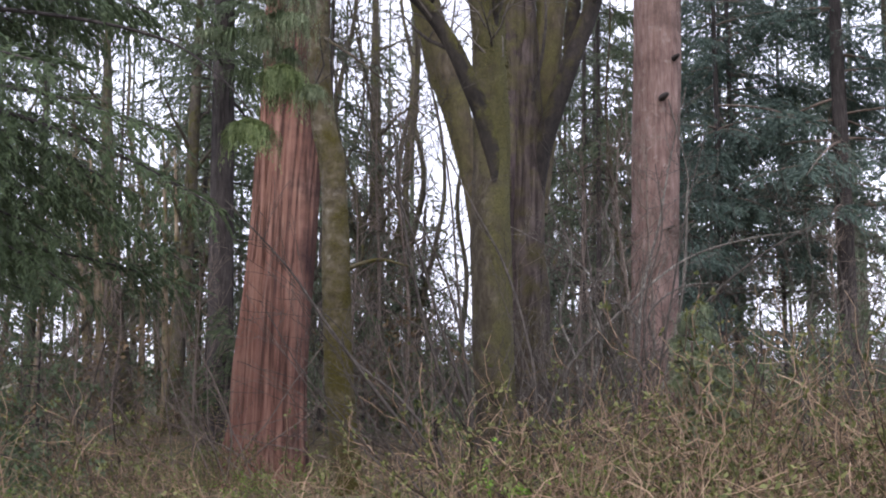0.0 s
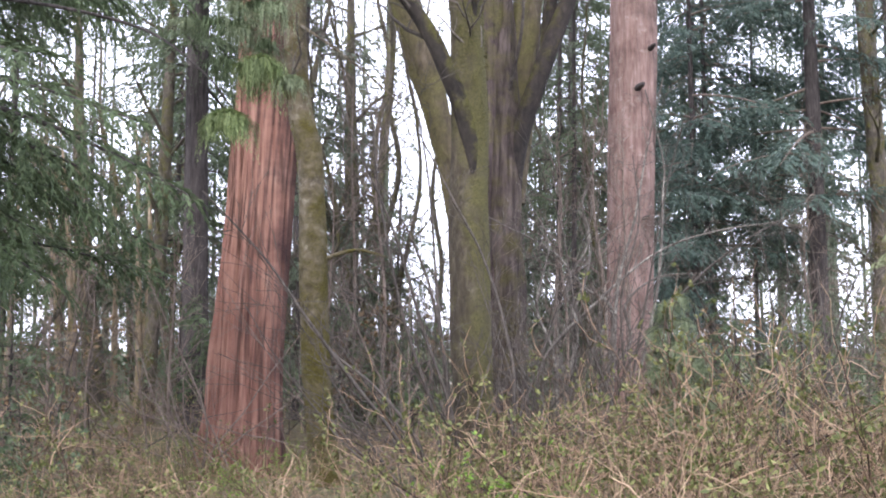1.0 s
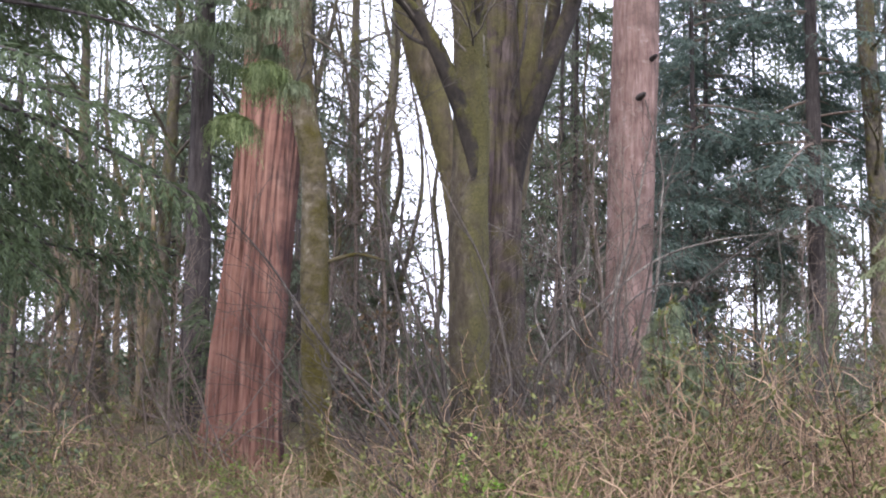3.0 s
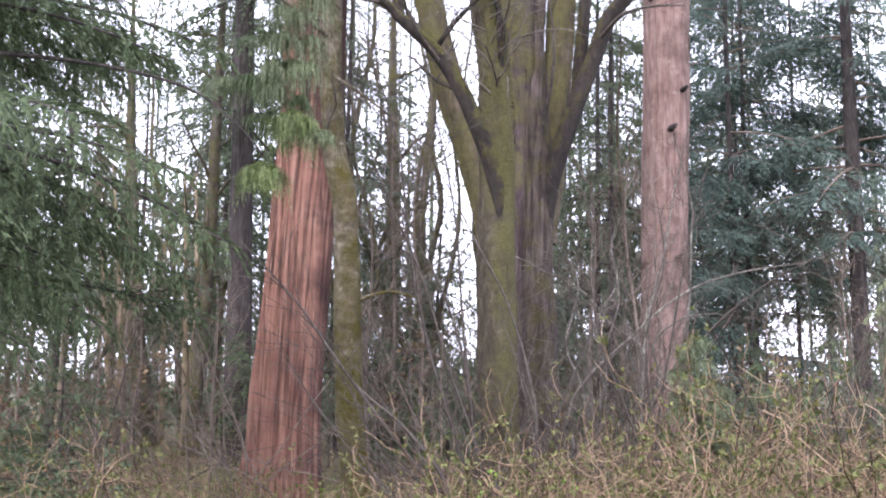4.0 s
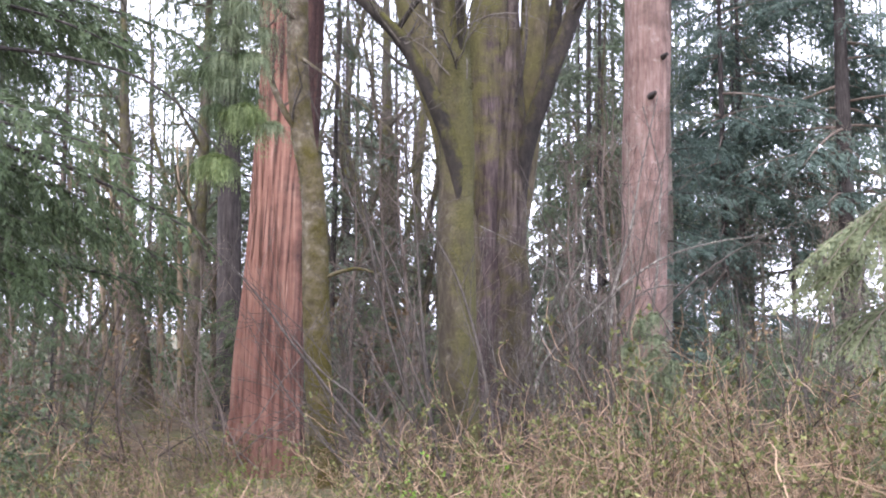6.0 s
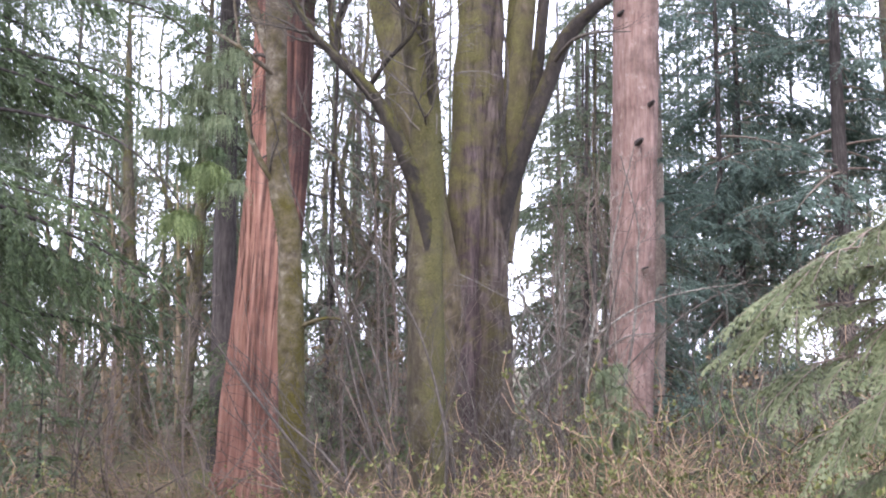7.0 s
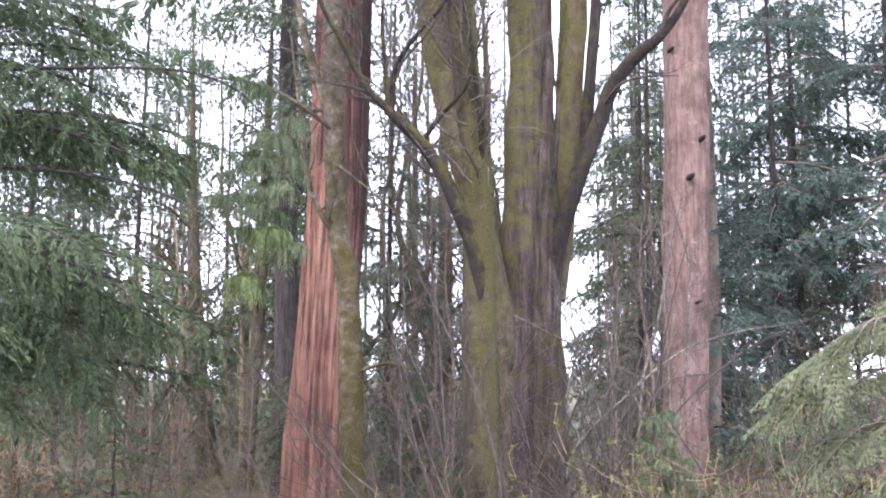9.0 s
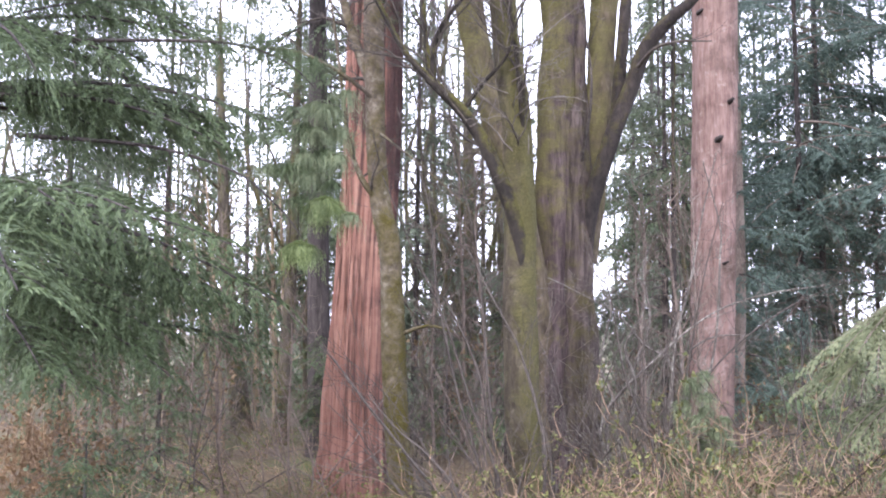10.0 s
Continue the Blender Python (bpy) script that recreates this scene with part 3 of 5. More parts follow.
# ---- the slim alder in front of it ----
def alder():
    rng = np.random.default_rng(2)
    base = (-1.2, 10.6, 0.0)
    t = thing("alder_tree", base, "slim crooked alder with patchy moss and pale lichen bands", "tree")
    rows = [(-1.08, 10.6, -0.15, 0.15), (-1.13, 10.6, 0.4, 0.14), (-1.19, 10.6, 1.1, 0.14), (-1.22, 10.6, 1.9, 0.145), (-1.24, 10.6, 2.6, 0.14), (-1.28, 10.6, 3.25, 0.133), (-1.38, 10.6, 3.7, 0.118), (-1.44, 10.6, 4.4, 0.115), (-1.46, 10.6, 5.2, 0.12), (-1.48, 10.6, 6.3, 0.115), (-1.55, 10.7, 9, 0.08), (-1.6, 10.7, 12, 0.03)]
    g = Geo()
    q = stem(g, shifted(rows, base), 40, 0.06, lumps(rng, 0.07), 0.1)
    part("trunk", g, ALDER_BARK, t)
    g = Geo()
    fuzz(g, rng, q, 5000, 0.025, 1.1, 7, 1.0)
    stuff(part("moss", g, MOSS, t, "olive moss"))
    for rows in ([(-1.42, 10.58, 3.75, 0.04), (-1.6, 10.45, 4.05, 0.035), (-1.74, 10.4, 4.5, 0.03), (-1.82, 10.4, 5.2, 0.022), (-1.95, 10.4, 6.2, 0.012)],
                 [(-1.46, 10.6, 5.1, 0.07), (-1.66, 10.6, 5.6, 0.062), (-1.84, 10.6, 6.2, 0.055), (-2.1, 10.7, 7.4, 0.035), (-2.3, 10.8, 9, 0.01)],
                 [(-1.14, 10.58, 2.17, 0.026), (-0.95, 10.55, 2.24, 0.021), (-0.76, 10.55, 2.27, 0.017), (-0.5, 10.5, 2.2, 0.009)],
                 [(-1.42, 10.55, 4.6, 0.016), (-1.0, 10.3, 4.25, 0.012), (-0.6, 10.2, 3.9, 0.008), (-0.2, 10.1, 3.5, 0.006)],
                 [(-1.46, 10.5, 5.0, 0.03), (-1.9, 10.2, 5.3, 0.022), (-2.3, 10.0, 5.45, 0.016), (-2.9, 9.9, 5.5, 0.008)]):
        g = Geo()
        q = stem(g, shifted(rows, base), 10, 0.08, lumps(rng, 0.06))
        limb = part("limb", g, ALDER_BARK, t)
        g = Geo()
        for k in range(3, len(q) - 1, 4):
            d = unit(q[k + 1, :3] - q[k, :3])
            grow(g, rng, q[k, :3], unit(d + rng.normal(0, 0.6, 3)), rng.uniform(0.3, 0.9), max(0.006, q[k, 3] * 0.45), 2, kids=(4, 3))
        stuff(part("branchwork", g, TWIG_WOOD, limb))
    g = Geo()
    for _ in range(10):
        grow(g, rng, (-0.3, 0.05, rng.uniform(6.5, 11)), (rng.normal(), rng.normal(), 0.7), rng.uniform(1.2, 2.2), 0.03, 2, kids=(4, 3))
    stuff(part("branchwork", g, TWIG_WOOD, t))


alder()


# ---- the mossy front maple with its dark forked limb ----
def front_maple():
    rng = np.random.default_rng(3)
    base = (0.32, 10.0, 0.0)
    t = thing("maple_tree", base, "mossy forked maple trunk with a dark slanting limb", "tree")
    g = Geo()
    rows = [(0.34, 10, -0.15, 0.24), (0.34, 10, 0.6, 0.195), (0.32, 10, 1.4, 0.182), (0.31, 10, 2.2, 0.178), (0.31, 10, 2.9, 0.18), (0.31, 10, 3.5, 0.18), (0.3, 10, 4.2, 0.178), (0.24, 10, 4.95, 0.165), (0.17, 10, 5.6, 0.15), (0.12, 10, 6.3, 0.148), (-0.02, 10, 9, 0.1), (-0.1, 10, 13, 0.03)]
    q = stem(g, shifted(rows, base), 44, 0.06, lumps(rng, 0.13), 0.25)
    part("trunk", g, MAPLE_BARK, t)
    g = Geo()
    # Strands crowd toward +x, adding to the painted bright side of the trunk.
    fuzz(g, rng, q, 9000, 0.026, 0, 7.5, 2.0, 1.8)
    stuff(part("moss", g, MOSS, t, "thick olive moss"))
    limbs = [
        [(0.34, 9.86, 2.6, 0.015), (0.33, 9.875, 3.0, 0.055), (0.3, 9.885, 3.3, 0.085), (0.23, 9.875, 3.58, 0.09), (0.1, 9.86, 3.9, 0.083), (-0.06, 9.89, 4.27, 0.075), (-0.28, 9.92, 4.62, 0.068), (-0.52, 9.97, 4.88, 0.064), (-0.7, 10, 5.06, 0.056)],
        [(-0.66, 10, 5.02, 0.05), (-0.98, 10, 5.39, 0.036), (-1.26, 10, 5.93, 0.031), (-1.5, 10, 6.4, 0.024), (-1.8, 10, 7.4, 0.01)],
        [(-0.66, 10, 5.02, 0.042), (-0.6, 9.95, 5.5, 0.032), (-0.39, 9.9, 5.82, 0.025), (-0.04, 9.85, 6.2, 0.018), (0.3, 9.8, 6.8, 0.008)],
        [(-0.68, 10, 5.05, 0.04), (-0.74, 10.1, 5.5, 0.03), (-0.78, 10.1, 6.2, 0.02), (-0.7, 10.1, 7.2, 0.008)],
        [(-0.3, 9.95, 4.66, 0.03), (-0.1, 9.85, 4.9, 0.024), (0.2, 9.75, 5.2, 0.018), (0.34, 9.7, 5.6, 0.012), (0.5, 9.7, 6.0, 0.006)],
        [(0.3, 10.0, 3.9, 0.03), (0.36, 9.86, 4.6, 0.035), (0.3, 9.8, 5.4, 0.03), (0.2, 9.8, 6.1, 0.024), (0.1, 9.8, 7.0, 0.012)],
    ]
    for i, rows in enumerate(limbs):
        g = Geo()
        q = stem(g, shifted(rows, base), 18 if i == 0 else 9, 0.06, lumps(rng, 0.08))
        limb = part("limb", g, LIMB_BARK, t)
        g = Geo()
        for k in range(5 if i else len(q) // 2, len(q) - 1, 3):
            d = unit(q[k + 1, :3] - q[k, :3])
            grow(g, rng, q[k, :3], unit(d + rng.normal(0, 0.55, 3)), rng.uniform(0.4, 1.2), max(0.006, q[k, 3] * 0.4), 2 if i else 1, kids=(5, 3))
        stuff(part("branchwork", g, TWIG_WOOD, limb))
    g = Geo()
    for i in range(22):
        z = 4.0 + 2.8 * i / 21
        grow(g, rng, (np.interp(z, [3.5, 4.2, 5.6, 7], [0.0, -0.02, -0.15, -0.22]), -0.14, z), (rng.normal(0, 0.8), -0.35, rng.uniform(0.1, 1.0)), rng.uniform(0.6, 1.3), 0.011, 2, 4, 0.2, 0.3, (4, 3))
    stuff(part("twig_tangle", g, PALE_TWIG, t, "pale grey fine twigs"))
    g = Geo()
    for _ in range(12):
        grow(g, rng, (-0.5 + rng.normal(0, 0.2), 0.1, rng.uniform(6.5, 11)), (rng.normal(), rng.normal(), 0.8), rng.uniform(1.4, 2.6), 0.035, 2, kids=(4, 3))
    stuff(part("branchwork", g, TWIG_WOOD, t))


front_maple()


# ---- the many-stemmed maple behind it ----
def maple_clump():
    rng = np.random.default_rng(4)
    base = (0.75, 13.6, 0.0)
    t = thing("maple_clump", base, "many-stemmed maple, mossy and purple-brown stems spreading from one base", "tree")
    stems = [
        ("left_stem", CLUMP_BARK, [(0.6, 13.6, -0.2, 0.38), (0.58, 13.6, 1.0, 0.32), (0.6, 13.6, 2.6, 0.305), (0.6, 13.6, 4.2, 0.295), (0.62, 13.6, 5.5, 0.285), (0.67, 13.6, 6.8, 0.28), (0.7, 13.6, 7.7, 0.275), (0.75, 13.6, 11, 0.17), (0.8, 13.6, 15, 0.04)]),
        ("leaning_stem", YELLOW_MOSS, [(0.5, 13.55, -0.2, 0.2), (0.44, 13.45, 1.2, 0.15), (0.33, 13.35, 2.8, 0.15), (0.03, 13.25, 4.25, 0.165), (-0.28, 13.2, 5.35, 0.19), (-0.52, 13.2, 6.4, 0.2), (-0.7, 13.2, 7.6, 0.195), (-1.1, 13.2, 11, 0.1), (-1.3, 13.2, 14, 0.03)]),
        ("middle_stem", PURPLE_BARK, [(0.92, 13.5, -0.2, 0.34), (0.9, 13.5, 1.0, 0.27), (0.88, 13.5, 2.6, 0.25), (0.88, 13.52, 4.1, 0.23), (0.88, 13.6, 5.5, 0.18), (0.91, 13.7, 6.8, 0.15), (0.91, 13.7, 7.7, 0.13), (0.95, 13.7, 11, 0.06)]),
        ("right_stem", YELLOW_MOSS, [(1.0, 13.7, 3.2, 0.17), (1.1, 13.8, 4.1, 0.19), (1.2, 13.8, 5.3, 0.2), (1.31, 13.8, 6.8, 0.2), (1.37, 13.8, 7.7, 0.195), (1.4, 13.8, 11, 0.1), (1.5, 13.8, 14, 0.03)]),
        ("slanting_limb", DARK_LIMB, [(0.9, 13.5, 1.5, 0.06), (0.97, 13.48, 2.9, 0.1), (1.08, 13.4, 3.95, 0.122), (1.37, 13.35, 4.86, 0.115), (1.69, 13.4, 5.67, 0.112), (1.9, 13.4, 6.24, 0.11), (2.29, 13.4, 6.68, 0.095), (2.59, 13.4, 6.93, 0.078), (2.95, 13.4, 7.45, 0.055), (3.4, 13.4, 8.6, 0.02)]),
        ("upright_limb", DARK_LIMB, [(1.4, 13.42, 4.8, 0.05), (1.5, 13.5, 5.5, 0.085), (1.59, 13.5, 6.5, 0.08), (1.69, 13.5, 7.6, 0.075), (1.8, 13.5, 10.5, 0.03)]),
    ]
    for name, mat, rows in stems:
        g = Geo()
        q = stem(g, shifted(rows, base), 36, 0.08, lumps(rng, 0.12), 0.15 if rows[0][2] < 0 else 0)
        part(name, g, mat, t)
        if mat in (YELLOW_MOSS, CLUMP_BARK):
            g = Geo()
            fuzz(g, rng, q, 6000, 0.03, 3.0 if mat is CLUMP_BARK else 0.5, 9, 3.0 + rows[0][0], -1.0)
            stuff(part("moss", g, MOSS, t, "yellow-green moss"))
    for rows in ([(1.78, 13.3, 5.95, 0.03), (2.0, 12.9, 6.1, 0.025), (2.3, 12.6, 6.1, 0.018), (2.7, 12.3, 6.0, 0.008)],
                 [(0.95, 13.4, 4.6, 0.03), (1.1, 13.1, 5.3, 0.022), (1.12, 13.0, 5.9, 0.016), (1.0, 12.9, 6.7, 0.008)],
                 [(2.55, 13.4, 6.9, 0.04), (2.75, 13.2, 7.3, 0.03), (3.1, 13.0, 7.5, 0.02), (3.6, 12.9, 7.5, 0.008)]):
        g = Geo()
        q = stem(g, shifted(rows, base), 8, 0.08, lumps(rng, 0.06))
        for k in range(4, len(q) - 1, 4):
            grow(g, rng, q[k, :3], unit(q[k + 1, :3] - q[k, :3] + rng.normal(0, 0.05, 3)), rng.uniform(0.3, 0.8), 0.008, 1, kids=(3,))
        part("twig", g, TWIG_WOOD, t)
    g = Geo()
    for _ in range(18):
        grow(g, rng, (rng.normal(0.2, 0.3), 0.1, rng.uniform(7.5, 13)), (rng.normal(), rng.normal(), 0.8), rng.uniform(1.5, 2.8), 0.04, 2, kids=(4, 3))
    stuff(part("branchwork", g, TWIG_WOOD, t))


maple_clump()


# ---- the pale pink-brown trunk ----
def pink_trunk():
    rng = np.random.default_rng(5)
    base = (3.05, 16.4, 0.0)
    t = thing("redwood_tree", base, "straight pinkish-brown conifer trunk with broken branch stubs", "tree")
    rows = [(3.0, 16.4, -0.2, 0.42), (3.02, 16.4, 0.6, 0.375), (3.07, 16.4, 1.8, 0.365), (3.12, 16.4, 3.2, 0.365), (3.16, 16.4, 4.6, 0.37), (3.22, 16.4, 6.0, 0.375), (3.26, 16.4, 7.5, 0.375), (3.3, 16.4, 9.5, 0.36), (3.4, 16.4, 14, 0.24), (3.5, 16.4, 20, 0.06)]
    g = Geo()
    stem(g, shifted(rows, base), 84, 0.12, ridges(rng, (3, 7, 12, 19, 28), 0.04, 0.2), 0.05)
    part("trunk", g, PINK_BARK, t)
    for x, z, ln, r in ((0.35, 6.02, 0.2, 0.05), (0.14, 5.37, 0.22, 0.058), (-0.1, 7.6, 0.12, 0.04), (0.2, 3.3, 0.1, 0.03)):
        g = Geo()
        start = np.array([x, -math.sqrt(max(0.375**2 - (x - 0.14) ** 2, 0.02)) + 0.05, z])
        pts = [(*start, r), (start[0] + 0.03, start[1] - ln * 0.5, z + 0.01, r * 0.85), (start[0] + 0.07, start[1] - ln, z + 0.03, r * 0.55), (start[0] + 0.08, start[1] - ln - 0.01, z + 0.03, 0.008)]
        stem(g, pts, 12, 0.03, ridges(rng, (2, 3, 5), 0.15))
        part("branch_stub", g, DARK_BARK, t, "dark broken stub")
    gl, gw = Geo(), Geo()
    for i in range(26):
        z = 10.4 + 9.0 * (i + rng.random()) / 26
        place_bough(gl, gw, BOUGH_FAR[i % 4], np.array([0.3, 0, z]), rng.uniform(0, 6.28), rng.uniform(-0.4, 0.1), (20.5 - z) * 0.22 + 0.9)
    stuff(part("branchwork", gw, DARK_BARK, t))
    part("crown", gl, HEMLOCK, t)


pink_trunk()


# ---- conifers with a crown of boughs ----
def conifer(name, base, rows, label, kinds, leaf, wood, z_from, z_to, count, reach, seed, tilt=(-0.35, 0.1), toward=None, spread=3.14, dead=0, dead_from=1.5, group="", seg=12, category="tree", bias=1.0, gap=None, tiers=0.0):
    rng = np.random.default_rng(seed)
    t = thing(name, base, label, category, group)
    g = Geo()
    ax = np.array(shifted(rows, base))
    stem(g, ax, seg, 0.3 if ax[-1, 2] > 9 else 0.15, ridges(rng, (2, 5, 9), 0.05, 0.3), 0.2)
    part("trunk", g, wood, t)
    gl, gw = Geo(), Geo()
    for i in range(count):
        z = z_from + (z_to - z_from) * ((i + rng.random()) / count) ** bias
        if tiers:
            z = round(z / tiers) * tiers + rng.normal(0, 0.09 * tiers)
        if gap and gap[0] < z < gap[1]:
            continue
        at = np.array([np.interp(z, ax[:, 2], ax[:, 0]), np.interp(z, ax[:, 2], ax[:, 1]), z])
        az = rng.uniform(0, 6.28) if toward is None else toward + rng.uniform(-spread, spread)
        place_bough(gl, gw, kinds[i % len(kinds)], at, az, rng.uniform(*tilt), reach(z) * rng.uniform(0.65, 1.15), rng.normal(0, 0.25))
    part("crown", gl, leaf, t)
    if dead:
        for i in range(dead):
            z = dead_from + (z_from + 2.0 - dead_from) * rng.random()
            at = np.array([np.interp(z, ax[:, 2], ax[:, 0]), np.interp(z, ax[:, 2], ax[:, 1]), z])
            az = rng.uniform(0, 6.28)
            grow(gw, rng, at, (math.cos(az), math.sin(az), rng.uniform(-0.15, 0.2)), reach(z_from) * rng.uniform(0.4, 0.85), 0.014, 2, 4, -0.25, 0.32, (10, 4))
    stuff(part("branchwork", gw, DEAD_WOOD if dead else DARK_BARK, t))
    return t


def straight(base, height, r, lean=0.0):
    x, y, z = base
    return [(x, y, z - 0.2, r * 1.2), (x, y, z + 0.6, r * 1.05), (x + lean * 0.3, y, z + height * 0.3, r), (x + lean * 0.6, y, z + height * 0.6, r * 0.7), (x + lean, y, z + height, 0.03)]


# dark conifer trunk between the cedar and the left thicket
conifer("hemlock_tree", (-3.92, 17, 0), [(-3.88, 17, -0.2, 0.25), (-3.9, 17, 0.7, 0.225), (-3.93, 17, 2.5, 0.21), (-3.95, 17, 4.5, 0.195), (-3.97, 17, 7, 0.18), (-4, 17, 12, 0.11), (-4, 17, 17, 0.03)],
        "dark straight hemlock trunk with sparse low boughs", BOUGH_FIR, HEMLOCK, DARK_BARK, 5.6, 16.5, 44, lambda z: 0.8 + (17 - z) * 0.16, 21)
conifer("young_hemlock", (-3.6, 16.2, 0), [(-3.6, 16.2, -0.1, 0.03), (-3.6, 16.2, 1.0, 0.022), (-3.6, 16.2, 2.2, 0.006)], "small dark hemlock seedling beside a trunk", BOUGH_FAR, DEEP_HEMLOCK, DARK_BARK, 0.7, 2.15, 26, lambda z: 1.0 - 0.2 * z, 22, group="understorey hemlocks", category="young tree")

# right-hand firs, dark and layered
FIRS = [((8.3, 22, 0), 0.17, 15.5, 23, 2.5, 4.2), ((5.9, 23.0, 0), 0.075, 15, 24, 2.4, 1.7), ((11.0, 24, 0), 0.16, 16, 26, 1.9, 5.0), ((6.9, 25.5, 0), 0.075, 17, 27, 2.7, 3.8)]
for base, r, h, seed, w, low in FIRS:
    conifer("fir_tree", base, straight(base, h, r), "dark green fir with layered boughs and dead lower limbs", BOUGH_FIR, FIR, DARK_BARK, low, h - 0.3, 68, lambda z, h=h, w=w: 0.4 + w * (1 - (z / h) ** 2.5), seed, (-0.4, 0.1), dead=22, dead_from=1.0, tiers=0.5, group="firs at the wood's edge")

# leaning grey trunk at the far edge
def bare_tree(name, base, rows, mat, label, seed, limbs=14, twig=2, z_from=2.5, group="", span=(0.9, 2.0)):
    rng = np.random.default_rng(seed)
    t = thing(name, base, label, "tree", group)
    g = Geo()
    ax = np.array(shifted(rows, base))
    stem(g, ax, 14, 0.12, lumps(rng, 0.08), 0.2)
    part("trunk", g, mat, t)
    g = Geo()
    top = ax[-1, 2]
    for i in range(limbs):
        z = z_from + (top - z_from) * (i + rng.random()) / limbs
        at = np.array([np.interp(z, ax[:, 2], ax[:, k]) for k in range(3)])
        az = rng.uniform(0, 6.28)
        grow(g, rng, at, (math.cos(az), math.sin(az), rng.uniform(0.3, 1.1)), rng.uniform(*span), max(0.012, 0.35 * np.interp(z, ax[:, 2], ax[:, 3])), twig, 4, 0.5, 0.3, (5, 3))
    stuff(part("branchwork", g, mat, t))
    return t


bare_tree("leaning_tree", (9.42, 21.5, 0), [(9.5, 21.5, -0.2, 0.2), (9.42, 21.5, 1.8, 0.17), (9.45, 21.5, 4.1, 0.18), (9.38, 21.5, 6.6, 0.185), (9.3, 21.5, 9.2, 0.18), (9.2, 21.5, 14, 0.05)], BG_BARK, "grey leaning deciduous trunk, leafless", 31)
bare_tree("bare_tree", (-2.0, 24, 0), [(-1.95, 24, -0.2, 0.19), (-1.95, 24, 2.5, 0.165), (-1.95, 24, 5.0, 0.17), (-1.98, 24, 7, 0.14), (-2.0, 24, 12, 0.03)], BG_BARK, "leafless mossy alder standing among conifers", 32, group="leafless background trees")
bare_tree("bare_tree", (-4.88, 18, 0), [(-4.98, 18, -0.1, 0.14), (-4.9, 18, 1.45, 0.128), (-4.78, 18, 3.25, 0.125), (-4.7, 18, 6, 0.09), (-4.6, 18, 10, 0.02)], BG_BARK, "leafless mossy alder standing among conifers", 33, group="leafless background trees")
bare_tree("bare_tree", (-6.5, 20, 0), [(-6.45, 20, -0.2, 0.24), (-6.6, 20, 1.3, 0.2), (-6.8, 20, 2.8, 0.17), (-7.0, 20, 6, 0.11), (-7.1, 20, 10, 0.02)], BG_BARK, "leafless mossy alder standing among conifers", 34, group="leafless background trees")

# darker trunk close behind the pink one
conifer("young_cedar", (3.84, 19, 0), [(3.78, 19, -0.2, 0.22), (3.79, 19, 1.2, 0.19), (3.84, 19, 2.9, 0.188), (3.86, 19, 4.4, 0.18), (3.9, 19, 9, 0.1), (3.9, 19, 13, 0.02)], "brown cedar trunk with dark drooping low boughs", BOUGH_FIR, FIR, DEAD_WOOD, 0.7, 12, 64, lambda z: 1.7 - z * 0.09, 41, toward=-0.3, spread=2.2, bias=1.3)

# ---- middle and left background conifers ----
MID = [((2.7, 22.5, 0), 0.09, 12, 51, 1.5, 1.6), ((-0.9, 21.5, 0), 0.06, 4.5, 52, 1.2, 0.4), ((-6.0, 23.5, 0), 0.08, 12, 53, 1.7, 2.4), ((-8.8, 21, 0), 0.09, 11, 54, 1.9, 2.8), ((-11.6, 23, 0), 0.1, 13, 55, 2.1, 3.0), ((-14.5, 22, 0), 0.1, 13, 56, 2.1, 3.0), ((3.5, 27, 0), 0.08, 10, 57, 1.5, 0.6), ((4.4, 25, 0), 0.1, 13, 58, 1.6, 2.0), ((-2.6, 19.5, 0), 0.08, 10, 59, 1.4, 0.5), ((-7.7, 14.6, 0), 0.08, 9, 63, 1.6, 2.7), ((-5.0, 20.4, 0), 0.07, 11, 68, 1.6, 3.2), ((2.75, 20.5, 0), 0.07, 13, 60, 1.3, 4.6), ((8.7, 27.5, 0), 0.08, 18, 69, 2.4, 3.0), ((7.5, 29, 0), 0.08, 20, 71, 2.8, 4.0), ((3.1, 30, 0), 0.07, 17, 75, 1.7, 1.5)]
for base, r, h, seed, w, z0 in MID:
    conifer("hemlock_tree", base, straight(base, h, r * 0.75, 0.2), "dark hemlock with soft drooping boughs, standing back in the wood", BOUGH_FAR, FAR_GREEN if seed % 2 else HEMLOCK, DARK_BARK, z0, h - 0.3, 56, lambda z, h=h, w=w: 0.4 + w * (1 - (z / h) ** 2.5), seed, (-0.4, 0.1), group="hemlocks in the wood", bias=1.3)

# ---- far wood: one conifer of each kind, then copies ----
far_rng = np.random.default_rng(60)
far_kinds = []
for i in range(4):
    h = 15 + 2 * i
    far_kinds.append(conifer("far_conifer", (-24 + 9 * i, 44, foot(-24 + 9 * i, 44)), straight((-24 + 9 * i, 44, foot(-24 + 9 * i, 44)), h, 0.11), "distant grey-green conifer in the wood", BOUGH_DISTANT, FAR_GREEN, DARK_BARK, 0.4, h - 0.3, 26, lambda z, h=h: 0.5 + 2.5 * (1 - (z / h) ** 2), 61 + i, (-0.4, 0.1), group="distant conifers", bias=1.2))
FAR_PLACES = [(-31, 40), (-27, 36), (-23.5, 33), (-19, 38), (-12, 44), (-5.6, 41), (-3.9, 45), (3.8, 43), (4.6, 33), (7.4, 38), (15, 40), (19.5, 40), (23, 36), (-34, 46), (-7, 49), (12, 47), (4, 50)]
